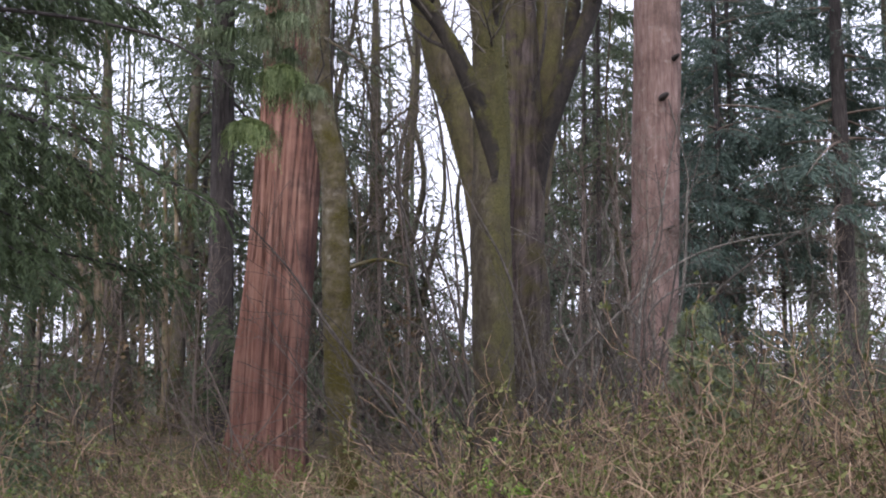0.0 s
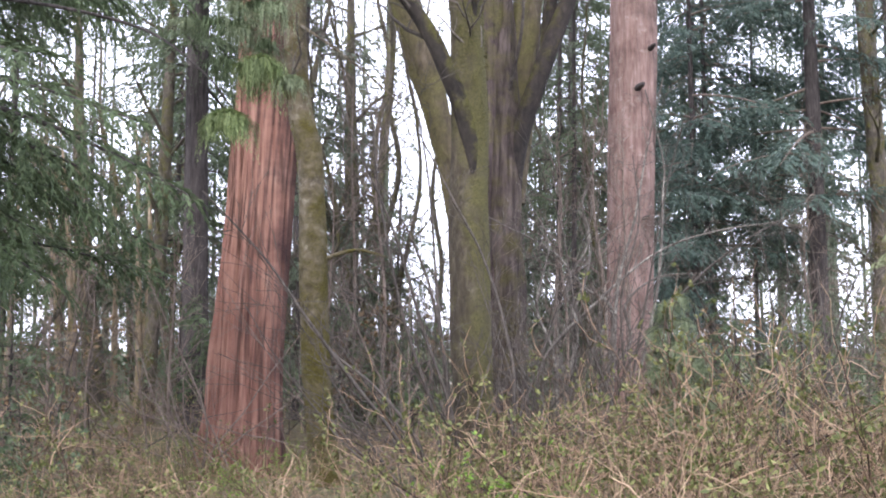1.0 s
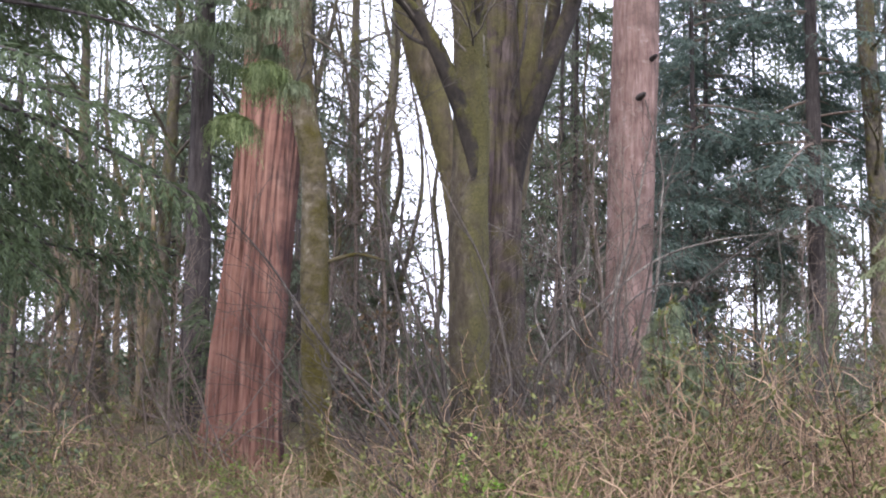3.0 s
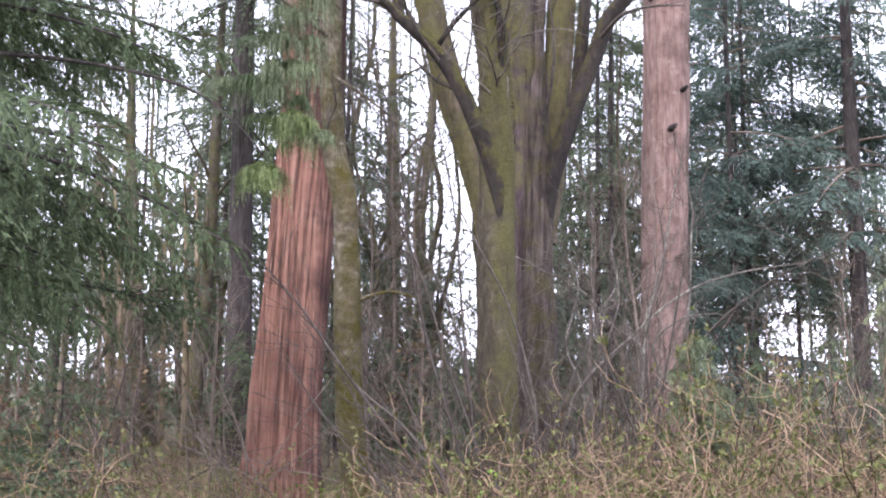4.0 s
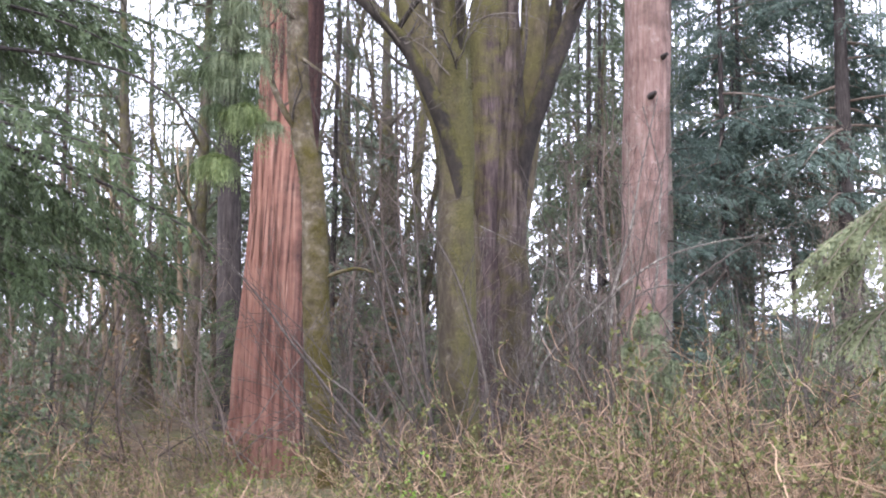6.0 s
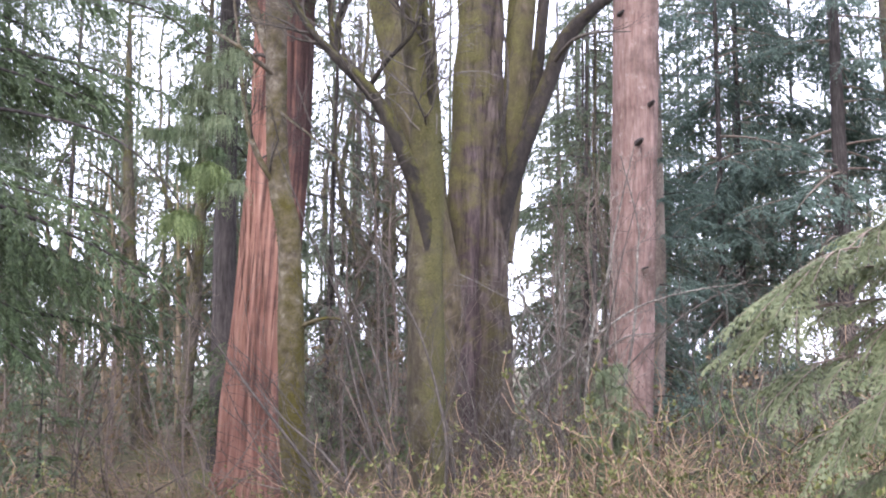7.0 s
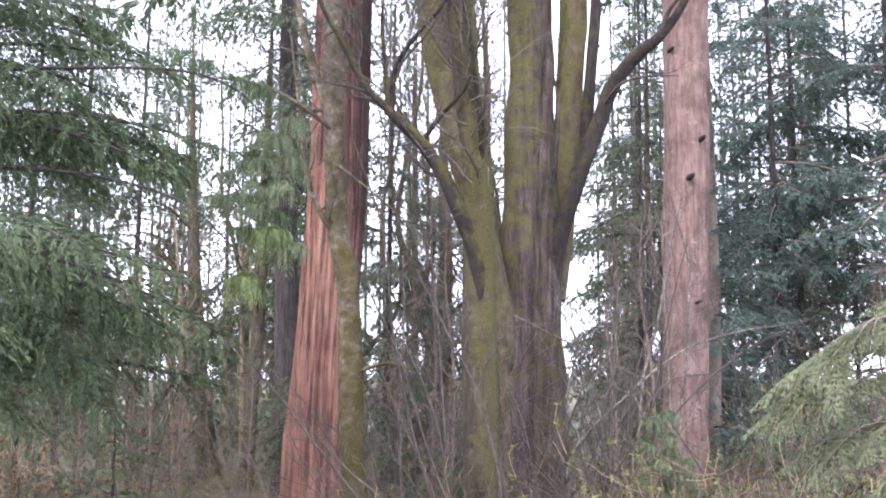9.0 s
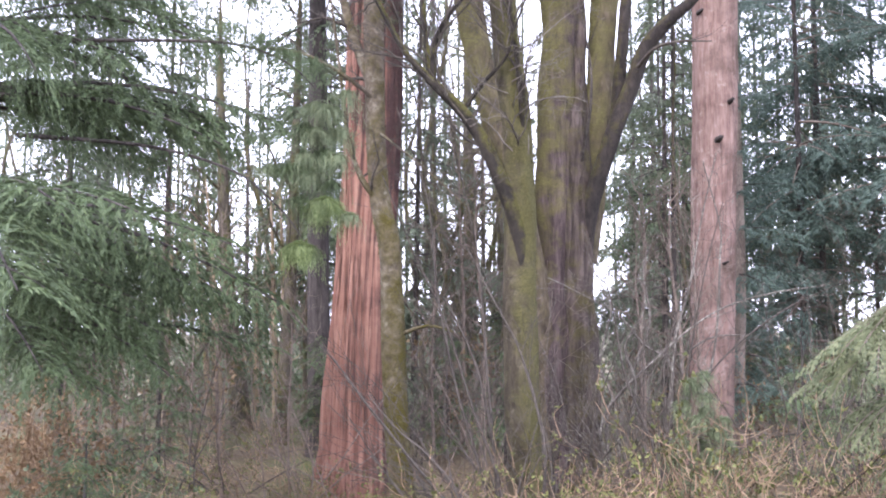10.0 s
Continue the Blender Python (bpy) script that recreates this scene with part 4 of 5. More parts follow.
for i, (x, y) in enumerate(FAR_PLACES):
    s = far_rng.uniform(0.8, 1.15)
    copy_thing(far_kinds[i % 4], pose(x, y, foot(x, y), 0, 0, far_rng.uniform(0, 360)) @ Matrix.Diagonal((s, s, s, 1)))

# ---- woods beyond: loose masses of foliage with gaps ----
def far_woods(name, y0, y1, x0, x1, trees, low, high, size, mat, seed, label, hubs=34, per=22):
    rng = np.random.default_rng(seed)
    g = Geo()
    for k in range(trees):
        x, y, top = x0 + (x1 - x0) * (k + rng.random()) / trees, rng.uniform(y0, y1), rng.uniform(low, high)
        if -0.034 < x / y < 0.03:
            continue  # a clearing in the wood, open to the sky
        z = rng.random(hubs) ** 0.85
        a, r = rng.uniform(0, 6.28, hubs), (0.5 + 2.8 * (1 - z**1.5)) * rng.uniform(0.3, 1.1, hubs)
        hub = np.stack([x + r * np.cos(a), y + r * np.sin(a), z * top + float(ground_height(np.array(x), np.array(y)))], -1)
        p = np.repeat(hub, per, 0) + rng.normal(0, 1, (hubs * per, 3)) * np.array([0.7, 0.7, 0.28])
        leaves(g, p, rng.normal(0, 1, p.shape) * np.array([1, 1, 0.5]) + np.array([0, 0, -0.8]), rng.normal(0, 1, p.shape), size * rng.uniform(0.5, 1.4, len(p)), size * rng.uniform(0.2, 0.4, len(p)))
        if top > 8:
            foot_z = float(ground_height(np.array(x), np.array(y)))
            tube(g, np.array([[x, y, foot_z - 0.2], [x, y, foot_z + top * 0.5], [x + 0.1, y, foot_z + top]]), [0.11, 0.08, 0.02], 4)
    tagged(new(name, g.mesh(name, mat, False)), label, "woodland", kind="stuff")


far_woods("far_woods", 48, 66, -52, 40, 128, 16, 36, 0.45, FAR_GREEN, 65, "blurred green woodland far behind the trunks")
far_woods("understorey_foliage", 26, 36, -26, 20, 48, 1.2, 2.8, 0.24, HEMLOCK, 66, "low dark foliage under the distant trees", 16)

# ---- leafless trees through the middle distance ----
bare_kinds = []
for i in range(4):
    base = (-9.5 + 3.1 * i, 25 + (i % 2) * 2, 0)
    h = 10 + i
    bend = np.cumsum(far_rng.normal(0, 0.28, (8, 2)), axis=0)
    rows = [(base[0] + bend[k, 0], base[1] + bend[k, 1], -0.2 + (h + 0.2) * k / 7, 0.09 * (1 - 0.83 * k / 7)) for k in range(8)]
    bare_kinds.append(bare_tree("bare_tree", base, rows, BG_BARK, "leafless mossy alder standing among conifers", 70 + i, 19, 2, 1.0, "leafless background trees", (1.2, 2.6)))
BARE_PLACES = [(-12.8, 27, 1.1), (-10.4, 20.5, 0.8), (-7.6, 27.5, 1.1), (-5.3, 21, 0.75), (-2.9, 27, 1.0), (-1.5, 17.5, 0.7), (-1.3, 21.5, 0.8), (-0.3, 26, 1.0), (-0.62, 20.5, 0.85), (-0.85, 28, 1.4), (-1.45, 24.5, 1.3), (-1.9, 27.5, 1.35), (-1.0, 19.6, 0.85), (-2.7, 22.0, 1.2), (1.9, 28, 1.0), (2.0, 18.6, 0.65), (4.8, 27, 0.9), (-8.3, 18.2, 0.7), (-16.5, 27, 1.1), (-19.5, 29, 1.2), (-6.9, 17.2, 0.55), (-3.2, 20.5, 0.8), (8.8, 29, 1.0), (-9.2, 31, 1.3), (-13.8, 33, 1.3)]
for i, (x, y, s) in enumerate(BARE_PLACES):
    copy_thing(bare_kinds[i % 4], pose(x, y, foot(x, y) - 0.1, 7 * math.sin(5 * i), 8 * math.sin(3 * i + 1), 67 * i) @ Matrix.Diagonal((s, s, s, 1)))


# ---- thin tan saplings in the left of the wood ----
TAN_BARK = bark("tan_sapling_bark", [(0.3, (0.12, 0.092, 0.062)), (0.6, (0.27, 0.212, 0.15)), (0.85, (0.4, 0.335, 0.245))], 16, 4, 0.5, 1.5, moss=(0.15, 0.135, 0.04), moss_from=0.6)
sap_rng = np.random.default_rng(75)
for k in range(9):
    x, y, h = -7.6 + 0.36 * k + sap_rng.normal(0, 0.15), 18.6 + sap_rng.uniform(0, 2.0), sap_rng.uniform(3.6, 5.5)
    lean = sap_rng.normal(0, 0.35)
    bare_tree("sapling", (x, y, 0), [(x, y, -0.1, 0.075), (x + 0.3 * lean, y, h * 0.35, 0.06), (x + 0.6 * lean, y, h * 0.7, 0.04), (x + lean, y, h, 0.012)], TAN_BARK, "slender tan leafless sapling with upswept twigs", 170 + k, 9, 1, 1.2, "tan saplings", (0.7, 1.5))


# ---- dead, twig-laden young trees in the shade ----
dead_kinds = []
for i, (x, y) in enumerate(((2.35, 15.0), (-9.0, 17.0), (-0.9, 16.6))):
    h = (4.6, 5.6, 5.0)[i]
    dead_kinds.append(bare_tree("dead_sapling", (x, y, 0), [(x, y, -0.1, 0.035), (x + 0.1, y, h * 0.4, 0.028), (x - 0.05, y, h * 0.75, 0.018), (x, y, h, 0.006)], DEAD_WOOD, "dead young tree bristling with fine brittle twigs", 190 + i, 24, 2, 0.5, "dead twiggy saplings", (0.6, 1.3)))
for i, (x, y, s) in enumerate(((6.9, 19.0, 0.8), (-1.5, 18.8, 1.15), (-5.6, 16.4, 0.9), (1.95, 16.2, 1.0), (2.6, 14.2, 0.75), (1.8, 14.8, 0.75), (-7.4, 18.0, 1.0), (-3.4, 13.6, 0.55), (-4.3, 13.2, 0.5), (-5.2, 14.2, 0.6), (-6.3, 14.0, 0.55), (-7.2, 15.0, 0.6), (-1.6, 16.0, 0.9))):
    copy_thing(dead_kinds[i % 3], pose(x, y, foot(x, y), 0, 0, 71 * i) @ Matrix.Diagonal((s, s, s, 1)))


# ---- left-hand hemlock whose boughs hang into view ----
def left_hemlock():
    rng = np.random.default_rng(80)
    base = (-5.6, 8.7, 0.0)
    t = conifer("hemlock_tree", base, straight(base, 13, 0.2), "large hemlock with long drooping dark green boughs", BOUGH_WEEP, DEEP_HEMLOCK, DARK_BARK, 2.1, 6.7, 76, lambda z: 3.3 if z < 3.5 else 2.9 - 0.1 * (z - 4.5), 81, (-0.2, 0.15), toward=0.1, spread=0.95, gap=(3.62, 4.3), tiers=0.68)
    gw = Geo()
    stem(gw, shifted([(-4.9, 8.7, 5.3, 0.03), (-3.6, 8.5, 5.2, 0.02), (-2.4, 8.1, 5.0, 0.013), (-1.75, 7.9, 4.75, 0.009), (-1.35, 7.8, 4.4, 0.008)], base), 7, 0.1)
    stem(gw, shifted([(-4.9, 8.7, 4.3, 0.028), (-3.4, 8.5, 4.1, 0.018), (-2.3, 8.1, 3.75, 0.012), (-1.75, 7.85, 3.35, 0.008), (-1.5, 7.8, 3.05, 0.006)], base), 7, 0.1)
    part("long_limb", gw, DARK_BARK, t)
    tufts = [(-1.3, 7.8, 3.38, 0.16, 0.22, True), (-1.08, 7.8, 3.24, 0.11, 0.13, None), (-1.53, 7.8, 2.97, 0.16, 0.15, True), (-1.44, 7.8, 3.62, 0.11, 0.2, None), (-1.2, 7.8, 3.8, 0.11, 0.22, None), (-1.38, 7.8, 4.02, 0.13, 0.22, None), (-1.3, 7.82, 4.22, 0.14, 0.2, None), (-1.48, 7.85, 3.82, 0.12, 0.22, None),
             (-1.5, 7.95, 3.7, 0.2, 0.35, False), (-1.66, 7.95, 3.72, 0.18, 0.3, False), (-1.86, 7.95, 3.72, 0.13, 0.12, None), (-1.58, 7.95, 3.42, 0.15, 0.22, False), (-1.36, 7.95, 3.85, 0.16, 0.35, False), (-1.2, 7.95, 4.05, 0.15, 0.35, None), (-1.3, 7.95, 3.55, 0.15, 0.25, False),
             (-1.42, 7.95, 4.3, 0.16, 0.35, None), (-1.55, 7.95, 4.1, 0.16, 0.35, False), (-1.15, 7.95, 4.4, 0.16, 0.35, None), (-1.7, 7.95, 4.8, 0.2, 0.35, False), (-1.45, 7.95, 4.7, 0.2, 0.4, False), (-2.0, 8.0, 4.95, 0.24, 0.3, False), (-2.3, 8.05, 5.1, 0.24, 0.3, False)]
    for x, y, z, wide, drop, tip in tufts:
        g = Geo()
        mop(g, rng, np.array([x - base[0], y - base[1], z]), wide * (1.0 if tip else 1.15), drop * (1.0 if tip else 0.75), 900 if tip else 170, 14 if tip else 18, 0.034 if tip else 0.028)
        stuff(part("hanging_spray", g, CEDAR_TIP if tip else CEDAR_GREY if tip is None else DEEP_HEMLOCK, t, "bright green drooping tip" if tip else ""))


left_hemlock()


# ---- pale cedar reaching in from the other side ----
def pale_cedar():
    rng = np.random.default_rng(85)
    base = np.array([5.0, 7.3, 0.0])
    t = thing("cedar_tree", tuple(base), "young cedar with pale yellow-green fronds of drooping fingers", "tree")
    g = Geo()
    stem(g, np.array(straight((0, 0, 0), 7, 0.13)), 12, 0.15, ridges(rng, (2, 5, 9), 0.05, 0.3), 0.2)
    part("trunk", g, DEAD_WOOD, t)
    # limb tips: where each limb ends, sweeping out from the stem and hanging at the end
    tips = [(2.72, 6.55, 1.98), (2.78, 6.5, 2.2), (2.85, 6.6, 1.66), (2.95, 6.45, 2.34), (3.25, 6.7, 2.5), (3.5, 6.5, 2.68), (3.0, 6.35, 1.3), (3.1, 6.6, 0.95), (3.3, 6.3, 1.6), (3.4, 6.7, 1.95), (3.5, 6.4, 1.15), (3.7, 6.6, 2.5), (3.8, 6.9, 1.45), (4.0, 6.4, 2.0), (3.15, 6.2, 0.75), (3.9, 6.3, 2.85)]
    for tip in tips:
        tip = np.array(tip) + np.array([0.15, -0.45, 0.06]) - base
        root = np.array([0.0, 0.0, tip[2] - 0.1])
        bow = np.array([0.45 * tip[0], 0.5 * tip[1] + rng.normal(0, 0.08), tip[2] + 0.16])
        gw, gl = Geo(), Geo()
        q = stem(gw, [(*root, 0.02), (*bow, 0.013), (*(0.78 * tip + 0.22 * bow + np.array([0, 0, 0.06])), 0.008), (*tip, 0.003)], 6, 0.1)
        limb = part("limb", gw, DEAD_WOOD, t)
        fw = Geo()
        k0 = int(len(q) * 0.34)
        for k in range(k0, len(q) - 1, 3):
            d = unit(q[k + 1, :3] - q[k, :3])
            for sd in (1, -1):
                side = unit(np.cross(d, [0, 0, 1.0])) * sd
                frond(gl, fw, rng, q[k, :3], d + side * rng.uniform(0.25, 0.8) + np.array([0, 0, rng.uniform(-0.05, 0.2)]), rng.uniform(0.34, 0.58), 0.3, 0.23)
        frond(gl, fw, rng, q[-2, :3], q[-1, :3] - q[-3, :3], 0.42, 0.3, 0.23)
        stuff(part("spray", gl, CEDAR_PALE, limb, "pale yellow-green cedar spray"))
        stuff(part("branchwork", fw, DEAD_WOOD, limb))


pale_cedar()


def cedar_sapling(x, y, h, seed):
    rng = np.random.default_rng(seed)
    t = thing("cedar_sapling", (x, y, 0), "small pale green cedar sapling with drooping tips among brambles", "young tree")
    g = Geo()
    stem(g, [(0, 0, -0.1, 0.03), (0.03, 0, h * 0.4, 0.022), (-0.02, 0, h * 0.8, 0.012), (-0.08, 0, h, 0.005)], 7, 0.1)
    part("trunk", g, DEAD_WOOD, t)
    for k in range(15):
        z = h * (0.4 + 0.6 * k / 14)
        r = 0.26 * (1.1 - z / h) + 0.05
        a = 2.4 * k + seed
        g = Geo()
        mop(g, rng, np.array([1.2 * r * math.cos(a), 1.2 * r * math.sin(a), z + 0.03]), 0.11, 0.15, 110, 11, 0.036)
        stuff(part("spray", g, CEDAR_GREY, t))


cedar_sapling(2.14, 9.8, 1.72, 86)
cedar_sapling(2.32, 9.9, 1.3, 88)
for k, (x, y, h) in enumerate(((4.6, 13.2, 1.8), (-0.35, 15.5, 2.0), (-1.6, 17.5, 2.4), (-0.75, 18.2, 1.7), (-5.2, 13.0, 1.7), (5.6, 15, 2.2), (-3.5, 7.7, 1.2), (4.1, 14.3, 2.2))):
    conifer("young_hemlock", (x, y, 0), [(x, y, -0.1, 0.03), (x, y, h * 0.5, 0.02), (x, y, h, 0.006)], "small dark hemlock seedling under the trees", BOUGH_FAR, DEEP_HEMLOCK, DARK_BARK, 0.3, h - 0.1, 20, lambda z, h=h: 0.35 + 0.45 * (h - z), 87 + k, (-0.2, 0.2), group="understorey hemlocks", category="young tree")


# ---- bare shrubs with long shoots ----
def shoots(name, base, label, mat, lines, r0, seed, extra, group=""):
    rng = np.random.default_rng(seed)
    t = thing(name, base, label, "shrub", group)
    for rows in lines:
        c = np.array(rows, float)
        rad = np.linspace(r0, r0 * 0.3, len(c))
        root = np.array([[c[0, 0] * 0.8 + base[0] * 0.2, c[0, 1] * 0.8 + base[1] * 0.2, -0.05]])
        c = np.vstack([root, c])
        rad = np.r_[r0 * 1.1, rad]
        g = Geo()
        q = stem(g, np.c_[c - np.array(base), rad], 6, 0.09, lumps(rng, 0.1))
        for k in range(len(q) // 3, len(q) - 1, 3):
            d = unit(q[k + 1, :3] - q[k, :3])
            grow(g, rng, q[k, :3], unit(d + rng.normal(0, 0.5, 3)), rng.uniform(0.2, 0.75), max(0.0035, q[k, 3] * 0.5), 1, kids=(3,))
        part("shoot", g, mat, t)
    g = Geo()
    for _ in range(extra):
        grow(g, rng, (rng.normal(0, 0.25), rng.normal(0, 0.2), 0), (rng.normal(-0.1, 0.8), rng.normal(0, 0.4), 1.0), rng.uniform(1.4, 3.0), 0.011, 2, 5, 0.1, 0.14, (4, 2))
    stuff(part("branchwork", g, mat, t))


shoots("vine_maple", (0.05, 9.1, 0), "leafless vine maple with long slender dark shoots", TWIG_WOOD, [
    [(-0.25, 8.6, 0.47), (-0.68, 8.4, 1.08), (-0.99, 8.2, 1.53), (-1.28, 8.0, 1.97), (-1.72, 7.9, 2.45)],
    [(0.14, 9.2, 0.65), (-0.12, 9.1, 1.45), (-0.37, 9.0, 2.29), (-0.67, 8.9, 2.98), (-0.98, 8.8, 3.78)],
    [(0.11, 9.2, 0.75), (-0.02, 9.1, 1.65), (-0.25, 9.0, 2.29), (-0.53, 9.0, 2.75)],
    [(0.62, 8.8, 0.9), (0.55, 8.8, 1.45), (0.38, 8.8, 2.03), (0.13, 8.8, 2.52), (-0.17, 8.8, 3.12)],
    [(-0.14, 8.8, 0.5), (-0.49, 8.8, 0.97), (-0.83, 8.8, 1.25), (-1.13, 8.8, 1.59)],
    [(0.0, 9.2, 0.6), (-0.3, 9.3, 1.6), (-0.5, 9.3, 2.6), (-0.62, 9.4, 3.6), (-0.95, 9.4, 4.6)],
    [(0.1, 9.3, 0.6), (0.0, 9.4, 1.8), (-0.1, 9.5, 3.0), (-0.35, 9.5, 4.2)]], 0.016, 90, 22)
shoots("lichen_shrub", (1.5, 12.4, 0), "leafless shrub with crooked pale lichen-grey branches", GREY_WOOD, [
    [(2.0, 12.4, 0.9), (2.09, 12.5, 1.74), (1.75, 12.5, 2.02), (1.41, 12.5, 2.43), (0.86, 12.5, 2.74), (0.51, 12.5, 2.92)],
    [(1.26, 12.5, 1.05), (1.54, 12.5, 1.53), (1.83, 12.5, 2.29), (1.76, 12.5, 2.99), (1.87, 12.5, 3.35)],
    [(1.21, 12.3, 1.06), (1.93, 12.3, 1.87), (2.62, 12.3, 2.42), (3.3, 12.3, 2.66), (4.04, 12.3, 2.77)],
    [(1.38, 12.3, 1.13), (1.18, 12.3, 1.73), (1.25, 12.3, 2.14), (1.32, 12.3, 2.55), (1.05, 12.3, 3.11)],
    [(2.39, 12.7, 0.78), (2.69, 12.7, 2.03), (2.78, 12.7, 3.17), (2.79, 12.7, 3.6), (2.59, 12.7, 4.47)],
    [(2.05, 12.3, 0.93), (2.13, 12.3, 2.01), (2.35, 12.3, 2.83), (2.5, 12.3, 3.6), (2.72, 12.3, 4.51)],
    [(1.5, 12.2, 0.8), (1.62, 12.1, 1.5), (1.5, 12.1, 2.0), (1.75, 12.0, 2.5), (1.68, 12.0, 2.9)],
    [(1.9, 12.4, 0.8), (2.25, 12.3, 1.35), (2.2, 12.2, 1.8), (2.55, 12.2, 2.1), (2.95, 12.1, 2.15)]], 0.022, 91, 26)
shoots("vine_maple", (1.95, 11.0, 0), "leafless vine maple with a few slender dark shoots", TWIG_WOOD, [
    [(2.0, 11, 0.8), (2.2, 11, 1.9), (2.4, 11, 2.9), (2.62, 11, 3.7)],
    [(1.95, 11, 0.8), (1.9, 10.9, 1.8), (2.1, 10.9, 2.6), (2.05, 10.9, 3.3)],
    [(1.8, 11, 0.7), (1.45, 11, 1.7), (1.3, 11, 2.6), (1.0, 11, 3.4)],
    [(1.9, 11.1, 0.9), (2.5, 11, 1.8), (3.2, 10.9, 2.4), (3.9, 10.8, 2.75)]], 0.014, 92, 10)
for k, (x, y) in enumerate(((4.3, 11.5), (-2.6, 11.6), (-4.4, 12.2), (-0.6, 12.2), (3.3, 9.6), (5.4, 10.8), (0.9, 11.2), (-6.3, 12.5), (-1.9, 16), (6.5, 13))):
    shoots("bare_shrub", (x, y, 0), "leafless shrub of thin tangled twigs", DEAD_WOOD if k % 2 else TWIG_WOOD, [[(x + 0.1, y, 0.6), (x + 0.3 * (-1) ** k, y, 1.5), (x + 0.7 * (-1) ** k, y - 0.2, 2.5)]], 0.012, 100 + k, 12, "bare shrubs under the trees")


# ---- brambles along the wood's edge ----
def bramble(name, at, label, seed, canes, cane_mat, leaf_mat, leaf_count, tall, spread, leaf_size, group, arch=0.9, wild=0.25, thick=0.005):
    """Crooked canes with side twigs; the young leaves sit in small clusters at the nodes."""
    rng = np.random.default_rng(seed)
    t = thing(name, at, label, "shrub", group)
    gc, gl = Geo(), Geo()
    for _ in range(canes):
        p = [np.array([rng.normal(0, spread), rng.normal(0, spread * 0.8), -0.03])]
        az = rng.uniform(0, 6.28)
        lean = np.array([math.cos(az), math.sin(az), 0])
        n, ln = 10, tall * rng.uniform(0.45, 1.3)
        d = unit(np.array([0, 0, 1.0]) + lean * rng.uniform(0.05, 0.45))
        curl = rng.uniform(0, arch)
        for k in range(n):
            d = unit(d + rng.normal(0, wild * 0.55, 3) + (lean * 0.6 - np.array([0, 0, 1])) * curl * k / n * 0.25)
            p.append(p[-1] + d * ln / n)
        p = np.array(p)
        tube(gc, p, np.linspace(thick, thick * 0.4, n + 1) * rng.uniform(0.7, 1.4), 3)
        shoots_here = [p[3:]]
        for _ in range(rng.integers(6, 11)):
            k = rng.integers(2, n)
            w = unit(unit(p[k + 1] - p[k]) + rng.normal(0, 0.75, 3))
            q = [p[k]]
            for _ in range(4):
                w = unit(w + rng.normal(0, 0.35, 3) + np.array([0, 0, 0.12]))
                q.append(q[-1] + w * rng.uniform(0.04, 0.11))
            q = np.array(q)
            tube(gc, q, np.linspace(thick * 0.5, thick * 0.3, 5), 3)
            shoots_here.append(q)
        for q in shoots_here:
            for _ in range(rng.poisson(leaf_count * (0.7 if len(q) > 5 else 0.3))):
                k = rng.integers(0, len(q) - 1)
                f = rng.random()
                node = q[k] * (1 - f) + q[k + 1] * f
                m = rng.integers(3, 6)
                up = unit(q[k + 1] - q[k])
                leaves(gl, node + rng.normal(0, 0.006, (m, 3)), up * 0.5 + rng.normal(0, 0.8, (m, 3)) + np.array([0, 0, 0.25]), rng.normal(0, 0.7, (m, 3)) + np.array([0, 0, 0.8]), leaf_size * rng.uniform(0.5, 1.2, m), leaf_size * rng.uniform(0.35, 0.6, m))
    stuff(part("cane_thicket", gc, cane_mat, t))
    if gl.n:
        stuff(part("leafage", gl, leaf_mat, t))
    return t


def bramble_top(x):
    return float(np.interp(x, [-6, -2.5, -1.6, -0.9, 0.0, 1.0, 2.5, 4.5], [0.8, 0.75, 0.7, 0.8, 1.15, 1.42, 1.82, 1.8]))


br = np.random.default_rng(120)
G1, G2 = "brambles along the wood's edge", "dry stalks among the brambles"
kinds = [bramble("bramble", (-4.6 + 0.9 * i, 6.9 + 0.2 * (i % 2), 0), "thicket of arching brown canes with small new leaves", 121 + i, 15, CANE, SHRUB_LEAF, 4.6, 1.12, 0.24, 0.037, G1, 0.55, 0.5) for i in range(4)]
dry = [bramble("dry_stalks", (-0.6 + 1.5 * i, 5.8, 0), "tangle of dry straw-coloured stalks, nearly leafless", 131 + i, 14, DRY, SHRUB_LEAF, 1.5, 0.95, 0.28, 0.032, G2, 1.0, 0.6) for i in range(3)]
leafy = [bramble("leafy_shrub", (0.35, 6.6, 0), "low shrub in fresh bright green leaf", 141, 14, CANE, FRESH_LEAF, 8, 0.62, 0.2, 0.036, G1)]
count = 0
for row, (y, step) in enumerate(((5.7, 0.6), (6.2, 0.55), (6.8, 0.55), (7.6, 0.6), (8.5, 0.7), (9.6, 0.8), (11.2, 1.1), (13.2, 1.6))):
    half = 0.52 * y + 1.2
    x = -half + br.uniform(0, step)
    while x < half + 0.6:
        yy = y + br.normal(0, 0.15)
        pick = br.random()
        kind = dry[count % 3] if pick < (0.34 if x > -1.0 else 0.18) and row < 6 else kinds[count % 4]
        if pick > 0.965:
            kind = leafy[0]
        s = bramble_top(x) * br.uniform(0.75, 1.12) * (0.76 + 0.05 * row if row < 5 else 0.72)
        copy_thing(kind, pose(x, yy, foot(x, yy), br.normal(0, 4), br.normal(0, 4), br.uniform(0, 360)) @ Matrix.Diagonal((s, s, s, 1)))
        count += 1
        x += step * br.uniform(0.75, 1.3)


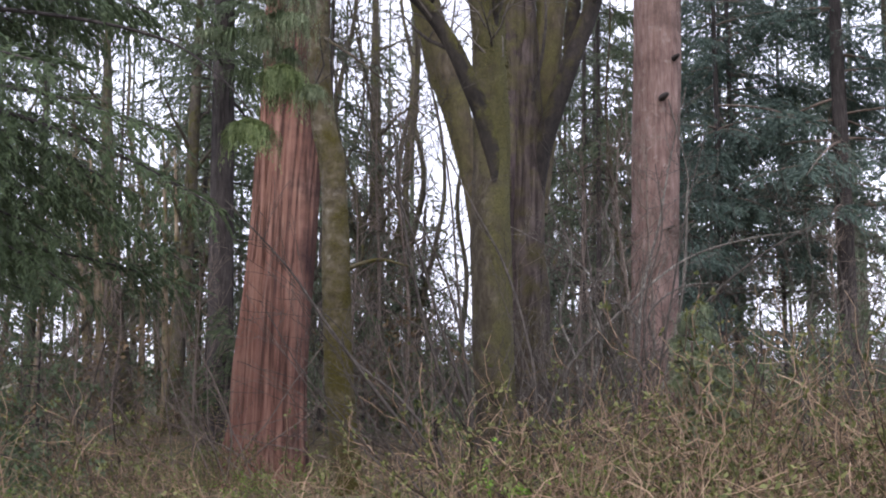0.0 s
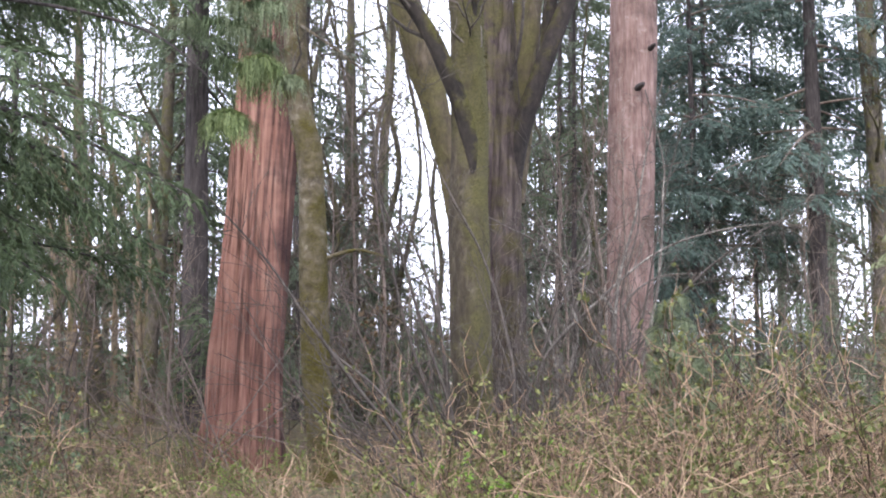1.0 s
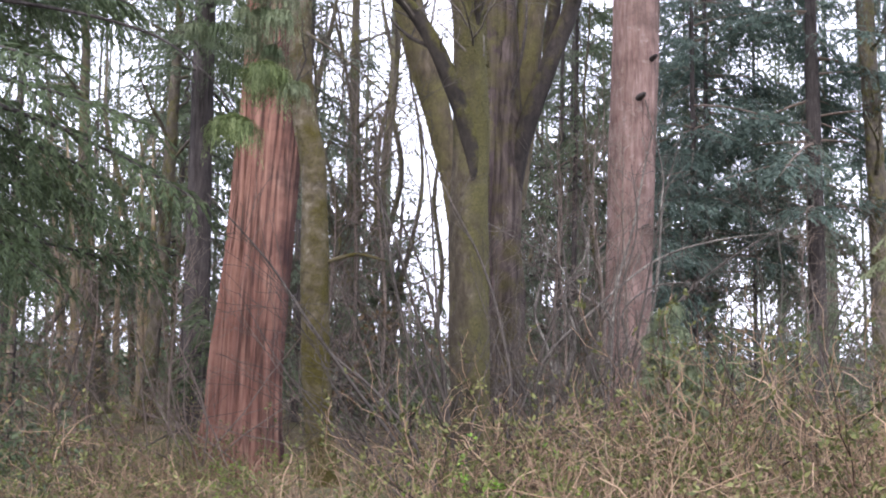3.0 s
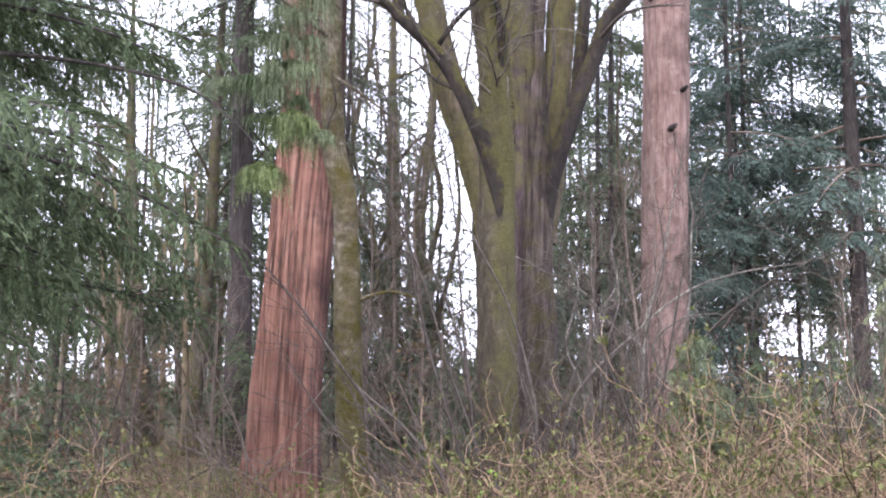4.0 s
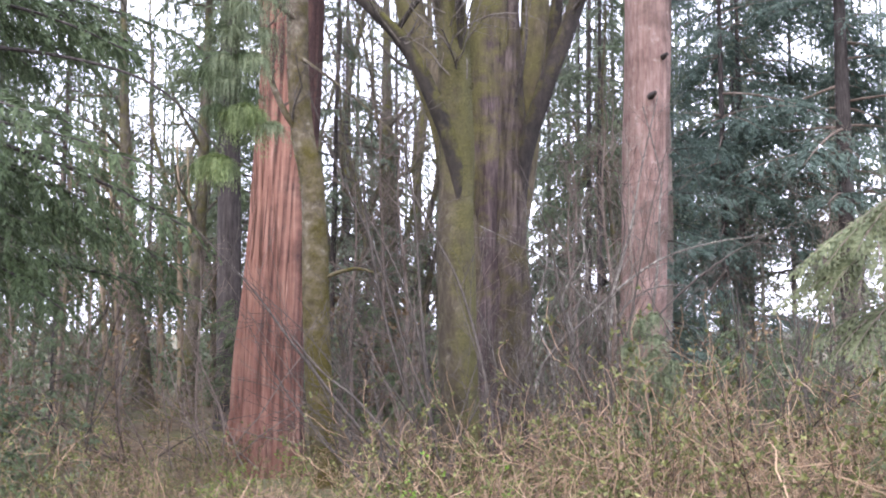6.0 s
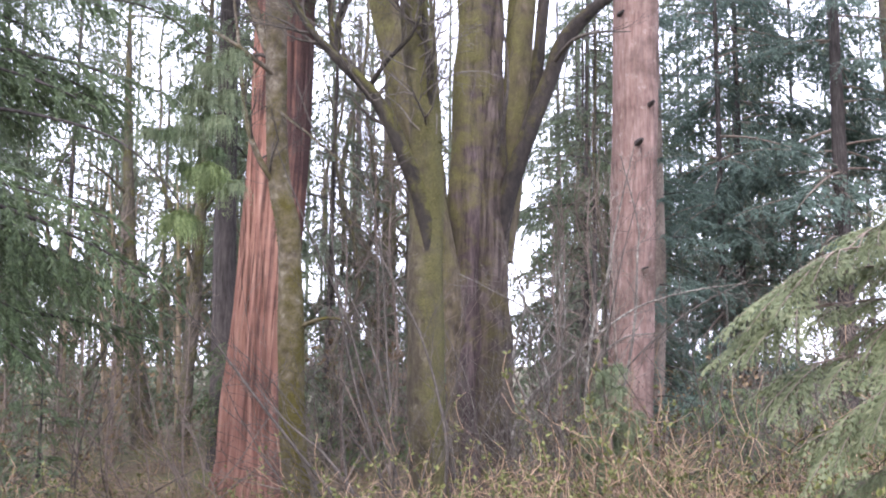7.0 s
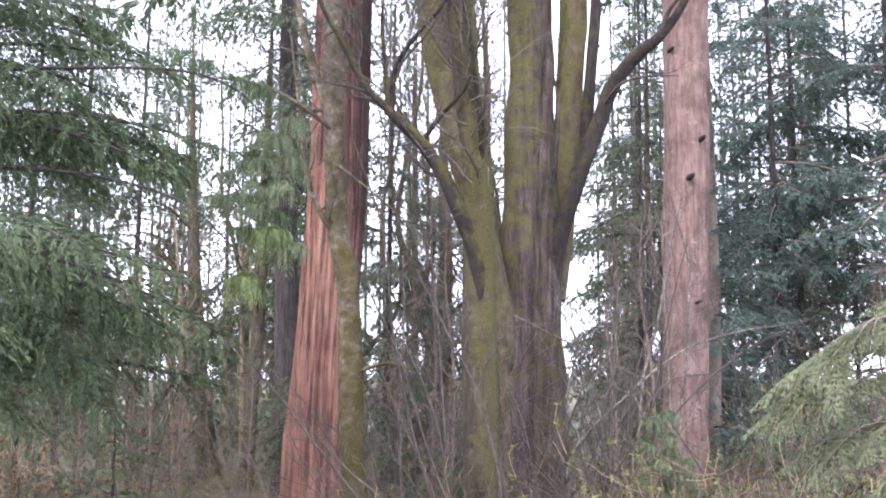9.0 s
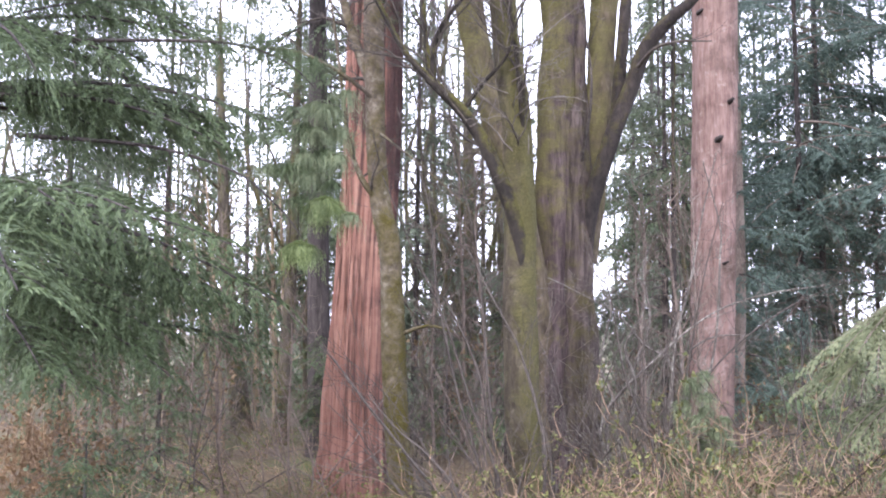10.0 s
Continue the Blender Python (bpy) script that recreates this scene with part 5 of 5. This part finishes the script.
for i, (x, y) in enumerate(((-2.9, 13.0), (-3.6, 14.6), (-4.6, 13.8), (-5.5, 15.2), (-6.4, 13.2), (-7.3, 14.2), (-3.0, 16.0), (-8.2, 15.6), (-4.9, 16.6), (-6.6, 16.8))):
    copy_thing(dry[i % 3] if i % 2 else kinds[i % 4], pose(x, y, foot(x, y), 0, 0, 83 * i) @ Matrix.Diagonal((1.2, 1.2, 1.05, 1)))


for i, (x, y) in enumerate(((-2.35, 9.3), (-1.9, 9.9), (-1.45, 9.2), (-2.1, 10.7), (-1.6, 11.3), (-2.7, 10.2), (-2.3, 8.6), (-1.7, 8.4))):
    copy_thing(leafy[0] if i % 3 == 1 else kinds[i % 4], pose(x, y, foot(x, y), 0, 0, 97 * i) @ Matrix.Diagonal((0.62, 0.62, 0.5, 1)))


# ---- understorey behind the first trunks ----
under = [bramble("understorey_shrub", (-7.5 + 4.5 * i, 17.5, 0), "dim twiggy shrub under the trees", 151 + i, 9, DEAD_WOOD, LITTER if i == 0 else HEMLOCK, 5, 1.7, 0.45, 0.08, "understorey shrubs", 0.6, 0.3) for i in range(3)]
for i in range(48):
    y = br.uniform(15.5, 31)
    x = br.uniform(-0.62 * y - 1, 0.5 * y + 1)
    s = br.uniform(0.8, 1.5)
    if -0.03 < x / y < 0.05 and y < 23:
        continue
    copy_thing(under[i % 3], pose(x, y, foot(x, y), 0, 0, br.uniform(0, 360)) @ Matrix.Diagonal((s * 1.2, s * 1.2, s, 1)))

for x, y, s in ((-3.5, 8.2, 0.75), (-4.0, 9.0, 0.85), (-3.1, 7.6, 0.6), (-4.4, 8.3, 0.8), (-4.9, 9.8, 0.8)):
    copy_thing(under[1], pose(x, y, 0, 0, 0, 50 * x) @ Matrix.Diagonal((s, s, s, 1)))

# rust-brown dead bracken at the left
rust = foliage("dead_bracken", (0.14, 0.088, 0.05), (0.36, 0.245, 0.14), 0.15, 0.85)
brack = bramble("dead_bracken", (-4.6, 9.2, 0), "clump of rust-brown dead bracken fronds", 161, 20, DRY, rust, 6, 1.35, 0.25, 0.06, "dead bracken", 0.8)
for x, y, s in ((-5.0, 9.7, 1.05), (-5.5, 10.4, 1.1), (-5.0, 10.6, 1.0), (-6.2, 11, 1.1)):
    copy_thing(brack, pose(x, y, 0, 0, 0, 80 * x) @ Matrix.Diagonal((s, s, s, 1)))
